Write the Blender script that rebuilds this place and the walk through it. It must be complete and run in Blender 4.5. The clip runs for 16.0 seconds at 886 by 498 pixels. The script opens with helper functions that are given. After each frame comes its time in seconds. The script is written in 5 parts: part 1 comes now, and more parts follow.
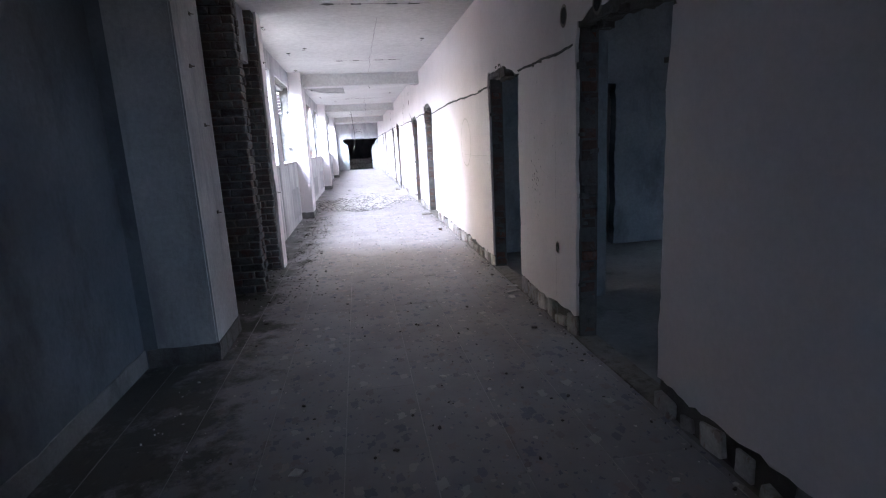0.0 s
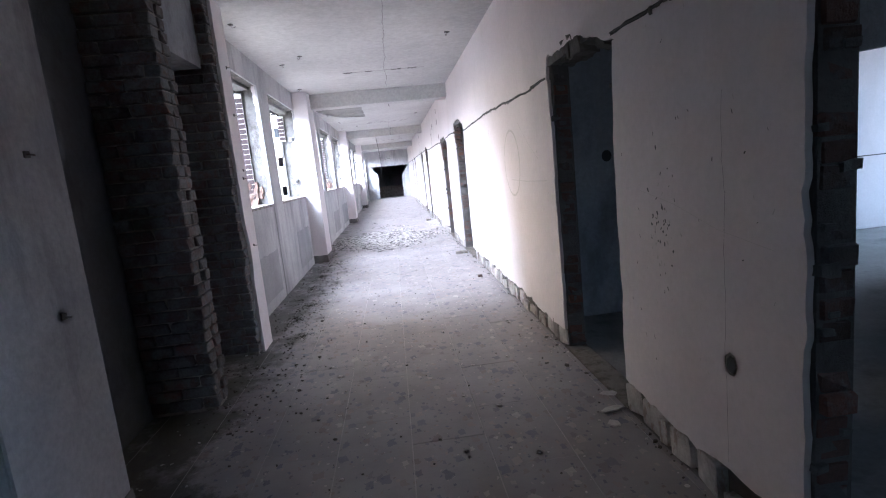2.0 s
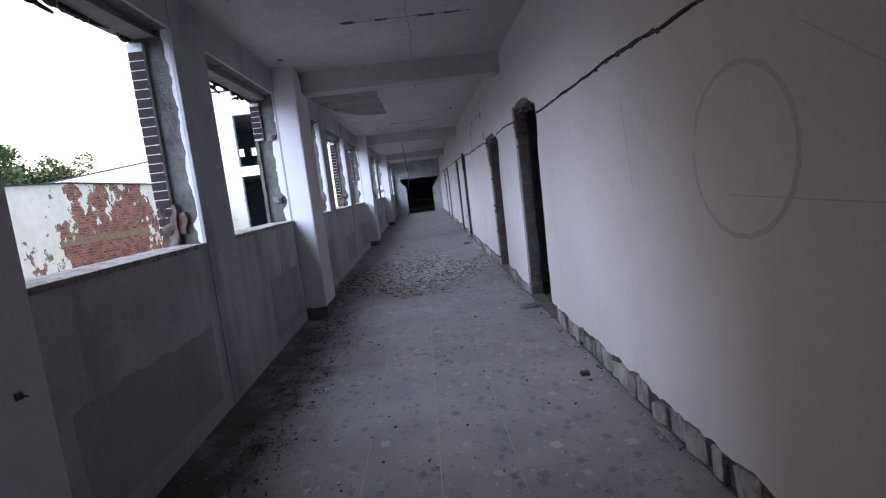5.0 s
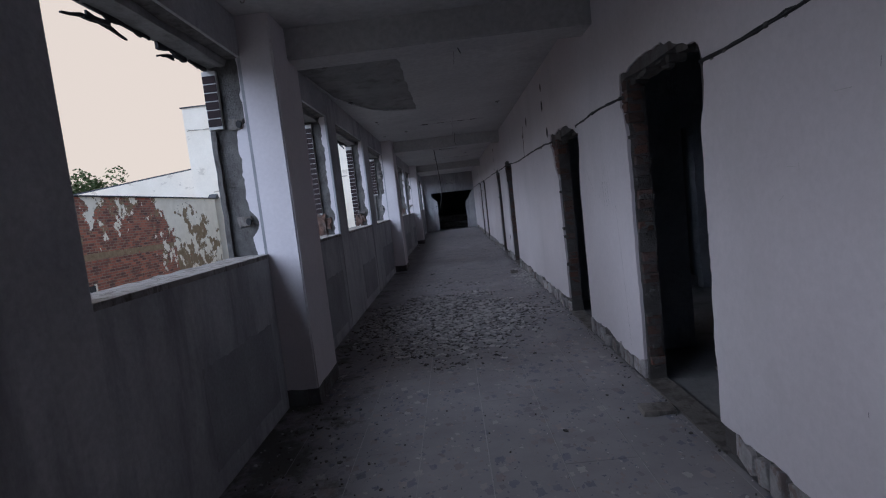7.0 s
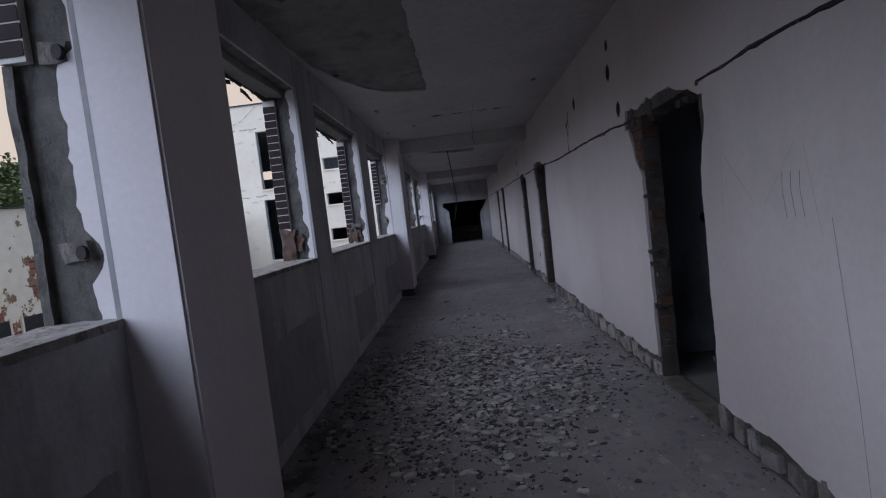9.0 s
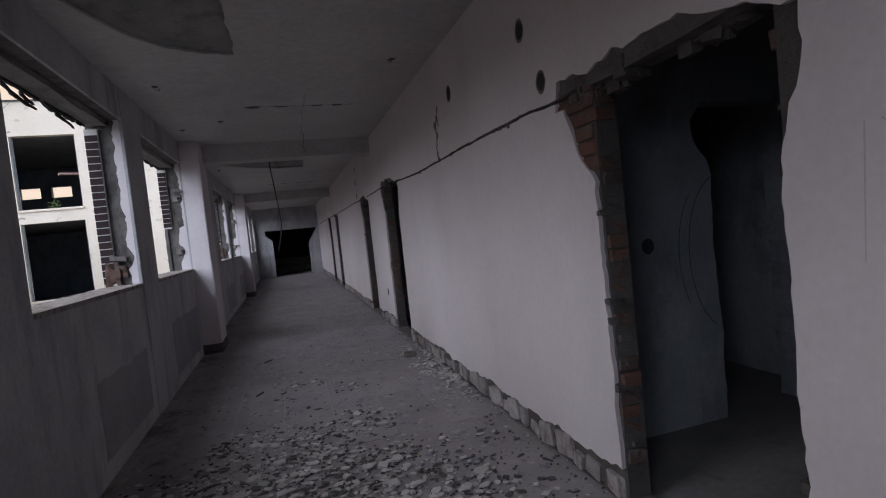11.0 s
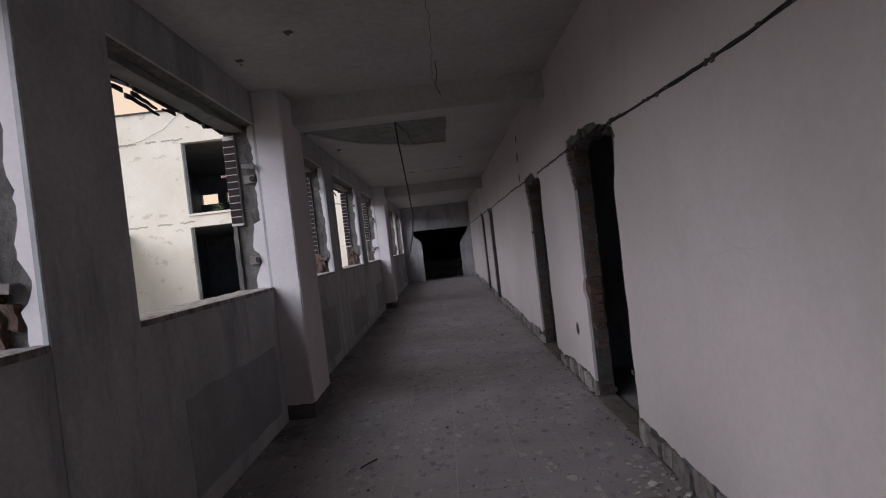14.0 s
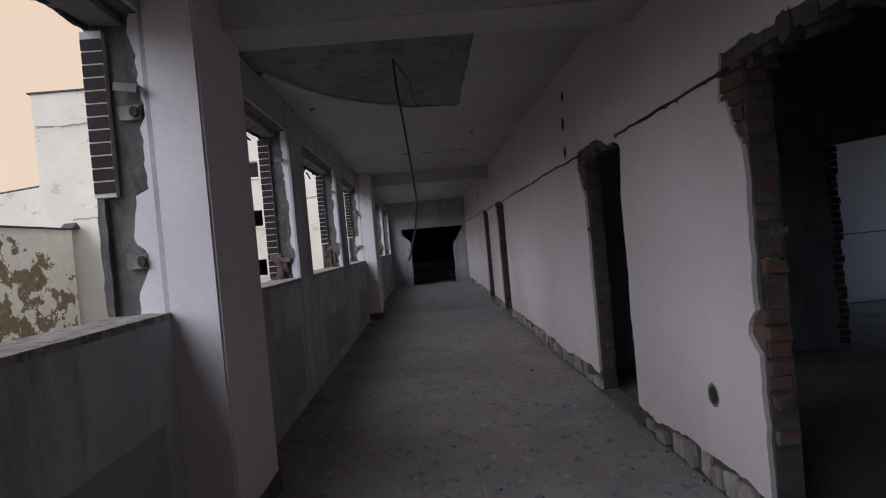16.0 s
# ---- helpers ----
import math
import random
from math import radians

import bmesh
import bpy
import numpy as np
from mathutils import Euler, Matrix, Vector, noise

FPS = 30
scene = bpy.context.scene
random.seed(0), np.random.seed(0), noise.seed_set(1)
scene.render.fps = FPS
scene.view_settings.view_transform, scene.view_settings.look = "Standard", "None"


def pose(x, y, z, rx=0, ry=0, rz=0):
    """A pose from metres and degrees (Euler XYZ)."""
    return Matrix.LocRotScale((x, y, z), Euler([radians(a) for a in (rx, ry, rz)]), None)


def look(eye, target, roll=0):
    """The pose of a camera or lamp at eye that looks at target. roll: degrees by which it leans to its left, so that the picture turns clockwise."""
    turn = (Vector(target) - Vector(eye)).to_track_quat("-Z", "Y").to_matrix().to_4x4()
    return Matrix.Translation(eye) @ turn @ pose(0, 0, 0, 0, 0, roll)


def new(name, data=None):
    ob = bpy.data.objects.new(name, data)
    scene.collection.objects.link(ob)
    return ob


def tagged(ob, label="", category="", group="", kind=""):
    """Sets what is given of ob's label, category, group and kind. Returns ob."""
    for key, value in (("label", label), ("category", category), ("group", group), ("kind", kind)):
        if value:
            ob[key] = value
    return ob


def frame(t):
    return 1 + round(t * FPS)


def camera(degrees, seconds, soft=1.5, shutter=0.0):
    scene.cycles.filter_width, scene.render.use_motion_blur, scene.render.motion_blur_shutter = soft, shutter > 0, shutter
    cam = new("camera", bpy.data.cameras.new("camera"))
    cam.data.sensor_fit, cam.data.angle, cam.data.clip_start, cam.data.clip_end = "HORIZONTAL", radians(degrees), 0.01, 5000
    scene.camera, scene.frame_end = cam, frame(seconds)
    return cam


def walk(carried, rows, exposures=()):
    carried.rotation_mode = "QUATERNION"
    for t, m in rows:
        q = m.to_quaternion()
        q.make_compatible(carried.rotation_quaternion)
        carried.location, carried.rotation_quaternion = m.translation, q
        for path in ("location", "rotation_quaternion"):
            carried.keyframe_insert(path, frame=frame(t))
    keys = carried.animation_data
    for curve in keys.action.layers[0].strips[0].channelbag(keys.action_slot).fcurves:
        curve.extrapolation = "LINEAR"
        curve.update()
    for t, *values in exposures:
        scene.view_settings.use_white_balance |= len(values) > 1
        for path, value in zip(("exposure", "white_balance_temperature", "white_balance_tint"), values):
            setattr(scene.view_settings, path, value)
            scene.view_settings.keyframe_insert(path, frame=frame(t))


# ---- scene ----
cam = camera(81.1, 16.0, soft=1.1)
PATH = [
    (0, (-0.214, 0.002, 1.439), (0.082, 1.94, 1.041), -3.0),
    (0.5, (-0.153, 0.456, 1.428), (0.061, 2.409, 1.056), -4.2),
    (1, (-0.08, 0.974, 1.415), (0.047, 2.935, 1.045), -7.3),
    (1.5, (0.005, 1.466, 1.434), (0.001, 3.435, 1.086), -5.6),
    (2, (0.066, 1.982, 1.443), (0.231, 3.952, 1.143), -5.9),
    (2.5, (0.125, 2.554, 1.441), (0.056, 4.537, 1.191), -5.5),
    (3, (0.152, 3.089, 1.412), (0.125, 5.07, 1.14), -6.2),
    (3.5, (0.117, 3.625, 1.433), (0.225, 5.603, 1.155), -7.4),
    (4, (0.147, 4.13, 1.434), (0.109, 6.112, 1.171), -7.7),
    (4.2, (0.143, 4.315, 1.437), (0.157, 6.294, 1.149), -7.4),
    (6.3, (-0.023, 6.747, 1.452), (0.05, 8.741, 1.308), -6.6),
    (6.5, (-0.03, 6.987, 1.478), (-0.046, 8.978, 1.292), -6.1),
    (7, (-0.045, 7.521, 1.473), (-0.095, 9.513, 1.298), -6.5),
    (7.5, (-0.077, 8.091, 1.48), (-0.259, 10.079, 1.36), -6.8),
    (8, (-0.066, 8.623, 1.482), (-0.173, 10.612, 1.3), -6.9),
    (8.2, (-0.076, 8.791, 1.485), (-0.116, 10.785, 1.334), -5.8),
    (10.3, (-0.304, 10.941, 1.471), (-0.488, 12.929, 1.355), -8.4),
    (10.5, (-0.294, 11.094, 1.447), (-0.364, 13.087, 1.291), -7.9),
    (11, (-0.202, 11.514, 1.464), (0.37, 13.428, 1.376), -6.1),
    (11.5, (-0.01, 11.988, 1.463), (0.581, 13.895, 1.345), -6.3),
    (12, (0.08, 12.534, 1.45), (0.562, 14.47, 1.302), -5.0),
    (12.5, (0.152, 13.086, 1.476), (0.65, 15.019, 1.347), -6.4),
    (13, (0.19, 13.668, 1.499), (0.423, 15.653, 1.435), -6.1),
    (13.5, (0.145, 14.205, 1.477), (0.41, 16.186, 1.384), -5.6),
    (14, (0.094, 14.808, 1.456), (0.09, 16.807, 1.434), -6.6),
    (14.5, (0.057, 15.364, 1.445), (0.07, 17.362, 1.349), -5.4),
    (15, (-0.005, 15.898, 1.484), (0.1, 17.892, 1.374), -5.2),
    (15.5, (-0.088, 16.441, 1.486), (-0.215, 18.436, 1.464), -5.9),
    (16, (-0.195, 16.931, 1.458), (-0.135, 18.93, 1.434), -5.2),
]
EXPOSURES = [(0, 4.25, 5450, 8), (1, 4.3, 5450, 8), (2, 4.05, 5450, 8), (2.5, 3.75, 5400, 8), (3.5, 3.1, 5300, 9), (4.2, 2.4, 5200, 9), (6.3, 0.45, 5250, 9), (7, 0.27, 5250, 9), (8.2, 0.03, 5300, 9), (10.3, 0.3, 5700, 11), (11, 0.45, 5900, 11), (11.6, 0.9, 6700, 13), (12.7, 0.6, 6800, 14), (14, 0.38, 6300, 12), (16, 0.25, 6100, 11)]
walk(cam, [(t, look(eye, target, roll)) for t, eye, target, roll in PATH], EXPOSURES)

# ---- world and sun ----
world = bpy.data.worlds.new("overcast_sky")
scene.world = world
world.use_nodes = True
wn, wl = world.node_tree.nodes, world.node_tree.links
sky = wn.new("ShaderNodeTexSky")
sky.sky_type = 'NISHITA'
sky.sun_disc = False
sky.sun_elevation = radians(32)
sky.sun_rotation = radians(237)
bg_sky = wn["Background"]
bg_sky.inputs["Strength"].default_value = 0.05
wl.new(sky.outputs[0], bg_sky.inputs["Color"])
bg_cloud = wn.new("ShaderNodeBackground")
bg_cloud.inputs["Strength"].default_value = 0.73
# thin warm cloud to the north-west, cooler and clearer sky on the far side
way = wn.new("ShaderNodeTexCoord")
turn = wn.new("ShaderNodeVectorMath")
turn.operation = 'DOT_PRODUCT'
turn.inputs[1].default_value = (-0.6, 0.8, 0.0)
wl.new(way.outputs["Generated"], turn.inputs[0])
side = wn.new("ShaderNodeMapRange")
side.interpolation_type = 'SMOOTHSTEP'
side.inputs[1].default_value, side.inputs[2].default_value = -0.5, 0.6
wl.new(turn.outputs["Value"], side.inputs[0])
cloud = wn.new("ShaderNodeMix")
cloud.data_type = 'RGBA'
cloud.inputs[6].default_value = (0.55, 0.69, 0.88, 1)
cloud.inputs[7].default_value = (1.06, 0.81, 0.59, 1)
wl.new(side.outputs[0], cloud.inputs[0])
wl.new(cloud.outputs[2], bg_cloud.inputs["Color"])
add = wn.new("ShaderNodeMixShader")
add.inputs[0].default_value = 0.94
wl.new(bg_sky.outputs[0], add.inputs[1])
wl.new(bg_cloud.outputs[0], add.inputs[2])
wl.new(add.outputs[0], wn["World Output"].inputs["Surface"])

sun_data = bpy.data.lights.new("sun", 'SUN')
sun_data.energy = 2.9
sun_data.angle = radians(64)
sun_data.color = (0.92, 0.92, 1.0)
sun = new("sun", sun_data)
sun.matrix_world = look((-28, -18, 22), (0, 0, 0))

# ---- materials ----


def nodes_of(name):
    m = bpy.data.materials.new(name)
    m.use_nodes = True
    t = m.node_tree
    return m, t.nodes, t.links, t.nodes["Principled BSDF"]


def noise_tex(n, l, vec, scale, detail=4.0, rough=0.6):
    t = n.new("ShaderNodeTexNoise")
    t.inputs["Scale"].default_value = scale
    t.inputs["Detail"].default_value = detail
    t.inputs["Roughness"].default_value = rough
    l.new(vec, t.inputs["Vector"])
    return t.outputs["Fac"]


def ramp(n, l, fac, stops):
    r = n.new("ShaderNodeValToRGB")
    els = r.color_ramp.elements
    while len(els) < len(stops):
        els.new(0.5)
    for e, (p, c) in zip(els, stops):
        e.position = p
        e.color = (*c, 1) if len(c) == 3 else c
    l.new(fac, r.inputs["Fac"])
    return r.outputs["Color"]


def grey_ramp(n, l, fac, a, b):
    return ramp(n, l, fac, [(a, (0, 0, 0)), (b, (1, 1, 1))])


def mix(n, l, fac, a, b, kind='MIX'):
    m = n.new("ShaderNodeMix")
    m.data_type = 'RGBA'
    m.blend_type = kind
    for sock, v in ((m.inputs[0], fac), (m.inputs[6], a), (m.inputs[7], b)):
        if isinstance(v, (int, float)):
            sock.default_value = v
        elif isinstance(v, tuple):
            sock.default_value = (*v, 1)
        else:
            l.new(v, sock)
    return m.outputs[2]


def math_node(n, l, op, a, b=0.0):
    m = n.new("ShaderNodeMath")
    m.operation = op
    for sock, v in zip(m.inputs, (a, b)):
        if isinstance(v, (int, float)):
            sock.default_value = v
        else:
            l.new(v, sock)
    return m.outputs[0]


def position(n):
    return n.new("ShaderNodeNewGeometry").outputs["Position"]


def finish(n, l, b, col, height, bump, rough, dist=0.02):
    l.new(col, b.inputs["Base Color"])
    b.inputs["Roughness"].default_value = rough
    bp = n.new("ShaderNodeBump")
    bp.inputs["Strength"].default_value = bump
    bp.inputs["Distance"].default_value = dist
    l.new(height, bp.inputs["Height"])
    l.new(bp.outputs[0], b.inputs["Normal"])


def surface(name, c1, c2, stain=None, scale=1.5, fine=35.0, rough=0.85, bump=0.25, stain_at=(0.56, 0.68), stain_amount=0.7, random_tone=0.0, specks=None, grain=0.28, streak=0.45, island=False):
    """Two tones at a large scale, grain at a fine one, and stains of their own shape."""
    m, n, l, b = nodes_of(name)
    p = position(n)
    big = noise_tex(n, l, p, scale, 5)
    small = noise_tex(n, l, p, fine, 6, 0.7)
    col = ramp(n, l, big, [(0.3, c1), (0.7, c2)])
    col = mix(n, l, grey_ramp(n, l, small, 0.35, 0.75), col, mix(n, l, grain, col, (0.05, 0.045, 0.04)))
    if stain:
        mp = n.new("ShaderNodeMapping")
        mp.inputs["Scale"].default_value = (1.0, 1.0, streak)
        mp.inputs["Location"].default_value = (3.1, 7.7, 1.3)
        l.new(p, mp.inputs["Vector"])
        s = noise_tex(n, l, mp.outputs[0], scale * 1.7, 8, 0.68)
        f = math_node(n, l, 'MULTIPLY', grey_ramp(n, l, s, *stain_at), stain_amount)
        col = mix(n, l, f, col, stain)
    if specks:
        v = noise_tex(n, l, p, 17, 2, 0.5)
        col = mix(n, l, grey_ramp(n, l, v, 0.70, 0.735), col, specks)
    if random_tone:
        tone = n.new("ShaderNodeNewGeometry").outputs["Random Per Island"] if island else n.new("ShaderNodeObjectInfo").outputs["Random"]
        v = math_node(n, l, 'MULTIPLY', tone, random_tone)
        col = mix(n, l, v, col, (0.04, 0.035, 0.03))
    finish(n, l, b, col, small, bump, rough)
    return m


def brick_surface(name, reds, mortar, smear):
    m, n, l, b = nodes_of(name)
    p = position(n)
    info = n.new("ShaderNodeObjectInfo")
    c = ramp(n, l, info.outputs["Random"], [(0.0, reds[0]), (0.35, reds[1]), (0.7, reds[2]), (1.0, reds[3])])
    s = noise_tex(n, l, p, 9, 6, 0.7)
    c = mix(n, l, grey_ramp(n, l, s, smear, smear + 0.14), c, mortar)
    g = noise_tex(n, l, p, 60, 5, 0.7)
    c = mix(n, l, grey_ramp(n, l, g, 0.4, 0.8), c, mix(n, l, 0.5, c, (0.03, 0.025, 0.02)))
    finish(n, l, b, c, g, 0.6, 0.92)
    return m


def terrazzo_surface(name, per_island):
    m, n, l, b = nodes_of(name)
    p = position(n)
    warp = n.new("ShaderNodeMapping")
    warp.inputs["Rotation"].default_value = (0, 0, 0.5)
    warp.inputs["Scale"].default_value = (1.0, 0.72, 1.0)
    l.new(p, warp.inputs["Vector"])
    jit = n.new("ShaderNodeTexNoise")
    jit.inputs["Scale"].default_value = 30
    l.new(p, jit.inputs["Vector"])
    vm = n.new("ShaderNodeVectorMath")
    vm.operation = 'MULTIPLY_ADD'
    l.new(jit.outputs["Color"], vm.inputs[0])
    vm.inputs[1].default_value = (0.035, 0.035, 0.0)
    l.new(warp.outputs[0], vm.inputs[2])
    col = ramp(n, l, noise_tex(n, l, p, 2.2, 5), [(0.3, (0.235, 0.222, 0.23)), (0.7, (0.335, 0.317, 0.32))])
    for scale, lo, size, amount in ((50, 0.40, 0.55, 0.75), (21, 0.34, 0.80, 0.62)):
        v = n.new("ShaderNodeTexVoronoi")
        v.inputs["Scale"].default_value = scale
        v.distance = 'MANHATTAN'
        l.new(vm.outputs[0], v.inputs["Vector"])
        sep = n.new("ShaderNodeSeparateColor")
        l.new(v.outputs["Color"], sep.inputs[0])
        near = math_node(n, l, 'LESS_THAN', v.outputs["Distance"], math_node(n, l, 'MULTIPLY', sep.outputs[2], size))
        on = math_node(n, l, 'MULTIPLY', near, math_node(n, l, 'GREATER_THAN', sep.outputs[0], lo))
        chip = ramp(n, l, sep.outputs[1], [(0.0, (0.085, 0.095, 0.14)), (0.3, (0.13, 0.145, 0.21)), (0.5, (0.20, 0.16, 0.15)), (0.72, (0.33, 0.26, 0.24)), (1.0, (0.52, 0.49, 0.46))])
        col = mix(n, l, math_node(n, l, 'MULTIPLY', on, amount), col, chip)
    if per_island:
        rnd = n.new("ShaderNodeNewGeometry").outputs["Random Per Island"]
    else:
        rnd = n.new("ShaderNodeObjectInfo").outputs["Random"]
    col = mix(n, l, math_node(n, l, 'MULTIPLY', rnd, 0.16), col, (0.12, 0.11, 0.11))
    # dust film and damp moss along the drain edge
    dust = grey_ramp(n, l, noise_tex(n, l, p, 3.1, 8, 0.7), 0.45, 0.75)
    col = mix(n, l, math_node(n, l, 'MULTIPLY', dust, 0.35), col, (0.34, 0.32, 0.31))
    xyz = n.new("ShaderNodeSeparateXYZ")
    l.new(p, xyz.inputs[0])
    edge = n.new("ShaderNodeMapRange")
    edge.inputs[1].default_value, edge.inputs[2].default_value = -0.45, -1.35
    edge.inputs[3].default_value, edge.inputs[4].default_value = -0.16, 0.20
    l.new(xyz.outputs[0], edge.inputs[0])
    along = n.new("ShaderNodeMapRange")
    along.inputs[1].default_value, along.inputs[2].default_value = 10.5, 13.0
    along.inputs[3].default_value, along.inputs[4].default_value = 0.0, -0.14
    l.new(xyz.outputs[1], along.inputs[0])
    moss = math_node(n, l, 'ADD', math_node(n, l, 'ADD', noise_tex(n, l, p, 2.6, 9, 0.72), edge.outputs[0]), along.outputs[0])
    col = mix(n, l, math_node(n, l, 'MULTIPLY', grey_ramp(n, l, moss, 0.545, 0.67), 0.82), col, (0.055, 0.055, 0.042))
    dirt = grey_ramp(n, l, noise_tex(n, l, p, 1.3, 9, 0.75), 0.6, 0.72)
    col = mix(n, l, math_node(n, l, 'MULTIPLY', dirt, 0.45), col, (0.12, 0.105, 0.095))
    finish(n, l, b, col, noise_tex(n, l, p, 40, 6, 0.7), 0.12, 0.62)
    return m


def peeling_surface(name):
    """Old brick showing through ochre render and flaking white paint."""
    m, n, l, b = nodes_of(name)
    p = position(n)
    sw = n.new("ShaderNodeSeparateXYZ")
    l.new(p, sw.inputs[0])
    cmb = n.new("ShaderNodeCombineXYZ")
    l.new(sw.outputs[1], cmb.inputs[0])
    l.new(sw.outputs[2], cmb.inputs[1])
    br = n.new("ShaderNodeTexBrick")
    br.inputs["Color1"].default_value = (0.40, 0.125, 0.07, 1)
    br.inputs["Color2"].default_value = (0.12, 0.05, 0.04, 1)
    br.inputs["Mortar"].default_value = (0.27, 0.19, 0.135, 1)
    br.inputs["Scale"].default_value = 1.0
    br.inputs["Brick Width"].default_value = 0.30
    br.inputs["Row Height"].default_value = 0.105
    br.inputs["Mortar Size"].default_value = 0.012
    l.new(cmb.outputs[0], br.inputs["Vector"])
    tint = noise_tex(n, l, p, 5, 4)
    bricks = mix(n, l, grey_ramp(n, l, tint, 0.58, 0.8), br.outputs["Color"], (0.40, 0.26, 0.15))
    both = math_node(n, l, 'ADD', math_node(n, l, 'MULTIPLY', noise_tex(n, l, p, 0.42, 10, 0.66), 0.65), math_node(n, l, 'MULTIPLY', noise_tex(n, l, p, 1.9, 9, 0.7), 0.35))

    both = math_node(n, l, 'ADD', math_node(n, l, 'MULTIPLY', math_node(n, l, 'SUBTRACT', both, 0.5), 1.55), 0.5)
    soot = grey_ramp(n, l, noise_tex(n, l, p, 2.4, 7, 0.7), 0.5, 0.7)
    bricks = mix(n, l, math_node(n, l, 'MULTIPLY', soot, 0.72), bricks, (0.07, 0.045, 0.04))

    def about(y, near, far, a, c):
        """A bias that fades with the distance along the wall."""
        off = math_node(n, l, 'ABSOLUTE', math_node(n, l, 'SUBTRACT', sw.outputs[1], y))
        r = n.new("ShaderNodeMapRange")
        r.interpolation_type = 'SMOOTHSTEP'
        for k, v in enumerate((near, far, a, c)):
            r.inputs[k + 1].default_value = v
        l.new(off, r.inputs[0])
        return r.outputs[0]
    # bare brick round the middle, ochre render about it, flaking paint outside
    over = math_node(n, l, 'ADD', both, math_node(n, l, 'ADD', about(28.2, 2.0, 5.0, -0.10, 0.085), about(34.2, 0.6, 2.6, -0.035, 0.0)))
    high = math_node(n, l, 'MULTIPLY', math_node(n, l, 'SUBTRACT', sw.outputs[2], 2.0), 0.055)
    over = math_node(n, l, 'ADD', over, high)
    far_end = math_node(n, l, 'MULTIPLY', math_node(n, l, 'GREATER_THAN', sw.outputs[1], 31.6), 0.10)
    strip = math_node(n, l, 'LESS_THAN', math_node(n, l, 'ABSOLUTE', math_node(n, l, 'SUBTRACT', sw.outputs[2], 0.98)), 0.12)
    bare = math_node(n, l, 'ADD', math_node(n, l, 'ADD', over, far_end), math_node(n, l, 'MULTIPLY', strip, 0.22))
    render_on = grey_ramp(n, l, bare, 0.47, 0.476)
    ochre = ramp(n, l, noise_tex(n, l, p, 6, 5), [(0.3, (0.19, 0.125, 0.065)), (0.7, (0.32, 0.225, 0.13))])
    col = mix(n, l, render_on, bricks, ochre)
    flake = math_node(n, l, 'ADD', over, math_node(n, l, 'MULTIPLY', math_node(n, l, 'SUBTRACT', noise_tex(n, l, p, 1.5, 9, 0.65), 0.5), 0.55))
    paint = math_node(n, l, 'MULTIPLY', grey_ramp(n, l, flake, 0.48, 0.485), grey_ramp(n, l, bare, 0.455, 0.46))
    col = mix(n, l, paint, col, ramp(n, l, noise_tex(n, l, p, 3, 6), [(0.3, (0.78, 0.68, 0.54)), (0.7, (0.90, 0.80, 0.66))]))
    finish(n, l, b, col, both, 0.5, 0.9, 0.05)
    return m


PLASTER = surface("white_plaster", (0.605, 0.56, 0.568), (0.69, 0.647, 0.652), (0.47, 0.45, 0.44), 0.7, 34, 0.8, 0.05, (0.53, 0.75), 0.45, grain=0.11)
# Grime and streaks, plus a lower tone for the side turned from the windows.
OLD_PLASTER = surface("grimy_shade_plaster", (0.34, 0.34, 0.348), (0.51, 0.503, 0.505), (0.19, 0.19, 0.20), 1.6, 30, 0.88, 0.3, (0.50, 0.66), 0.7, grain=0.26, streak=0.2)
# Side wall plaster, lowered and blued to carry the blind stretch's shade.
SIDE_PLASTER = surface("shaded_side_plaster", (0.125, 0.14, 0.16), (0.20, 0.215, 0.235), (0.07, 0.075, 0.085), 1.3, 28, 0.9, 0.35, (0.5, 0.66), 0.7)
# Dark plaster for rooms and passages; their shade is in the colour.
DARK_PLASTER = surface("shade_grey_plaster", (0.20, 0.22, 0.24), (0.33, 0.34, 0.36), (0.10, 0.10, 0.11), 1.6, 28, 0.9, 0.4, (0.5, 0.68), 0.7)
CEILING = surface("ceiling_paint", (0.46, 0.45, 0.44), (0.58, 0.57, 0.55), (0.30, 0.29, 0.28), 0.7, 18, 0.85, 0.15, (0.55, 0.75), 0.6)
CONCRETE = surface("bare_concrete", (0.21, 0.21, 0.205), (0.32, 0.31, 0.30), (0.12, 0.115, 0.11), 2.5, 45, 0.92, 0.6, (0.5, 0.66), 0.7)
MORTAR = surface("broken_mortar", (0.24, 0.215, 0.19), (0.40, 0.37, 0.33), (0.12, 0.10, 0.085), 6, 55, 0.95, 1.0, (0.5, 0.62), 0.75, random_tone=0.5)
DARK_MORTAR = surface("weathered_mortar", (0.10, 0.094, 0.088), (0.20, 0.188, 0.175), (0.055, 0.048, 0.042), 7, 55, 0.95, 1.0, (0.5, 0.62), 0.7)
PATCH = surface("grey_cement_patch", (0.26, 0.262, 0.27), (0.35, 0.35, 0.352), (0.19, 0.19, 0.2), 2.0, 40, 0.9, 0.4, (0.5, 0.7), 0.6)
FLAKES = surface("plaster_crumbs", (0.56, 0.54, 0.525), (0.78, 0.75, 0.73), None, 14, 60, 0.9, 0.4, random_tone=0.32, island=True)
SILLSTONE = surface("crumbled_sill", (0.27, 0.25, 0.235), (0.44, 0.415, 0.39), (0.13, 0.11, 0.095), 9, 70, 0.95, 1.0, (0.50, 0.60), 0.8)
LUMP = surface("skirting_mortar", (0.36, 0.34, 0.33), (0.66, 0.63, 0.61), (0.24, 0.15, 0.12), 9, 55, 0.95, 0.9, (0.53, 0.60), 0.6, random_tone=0.5)
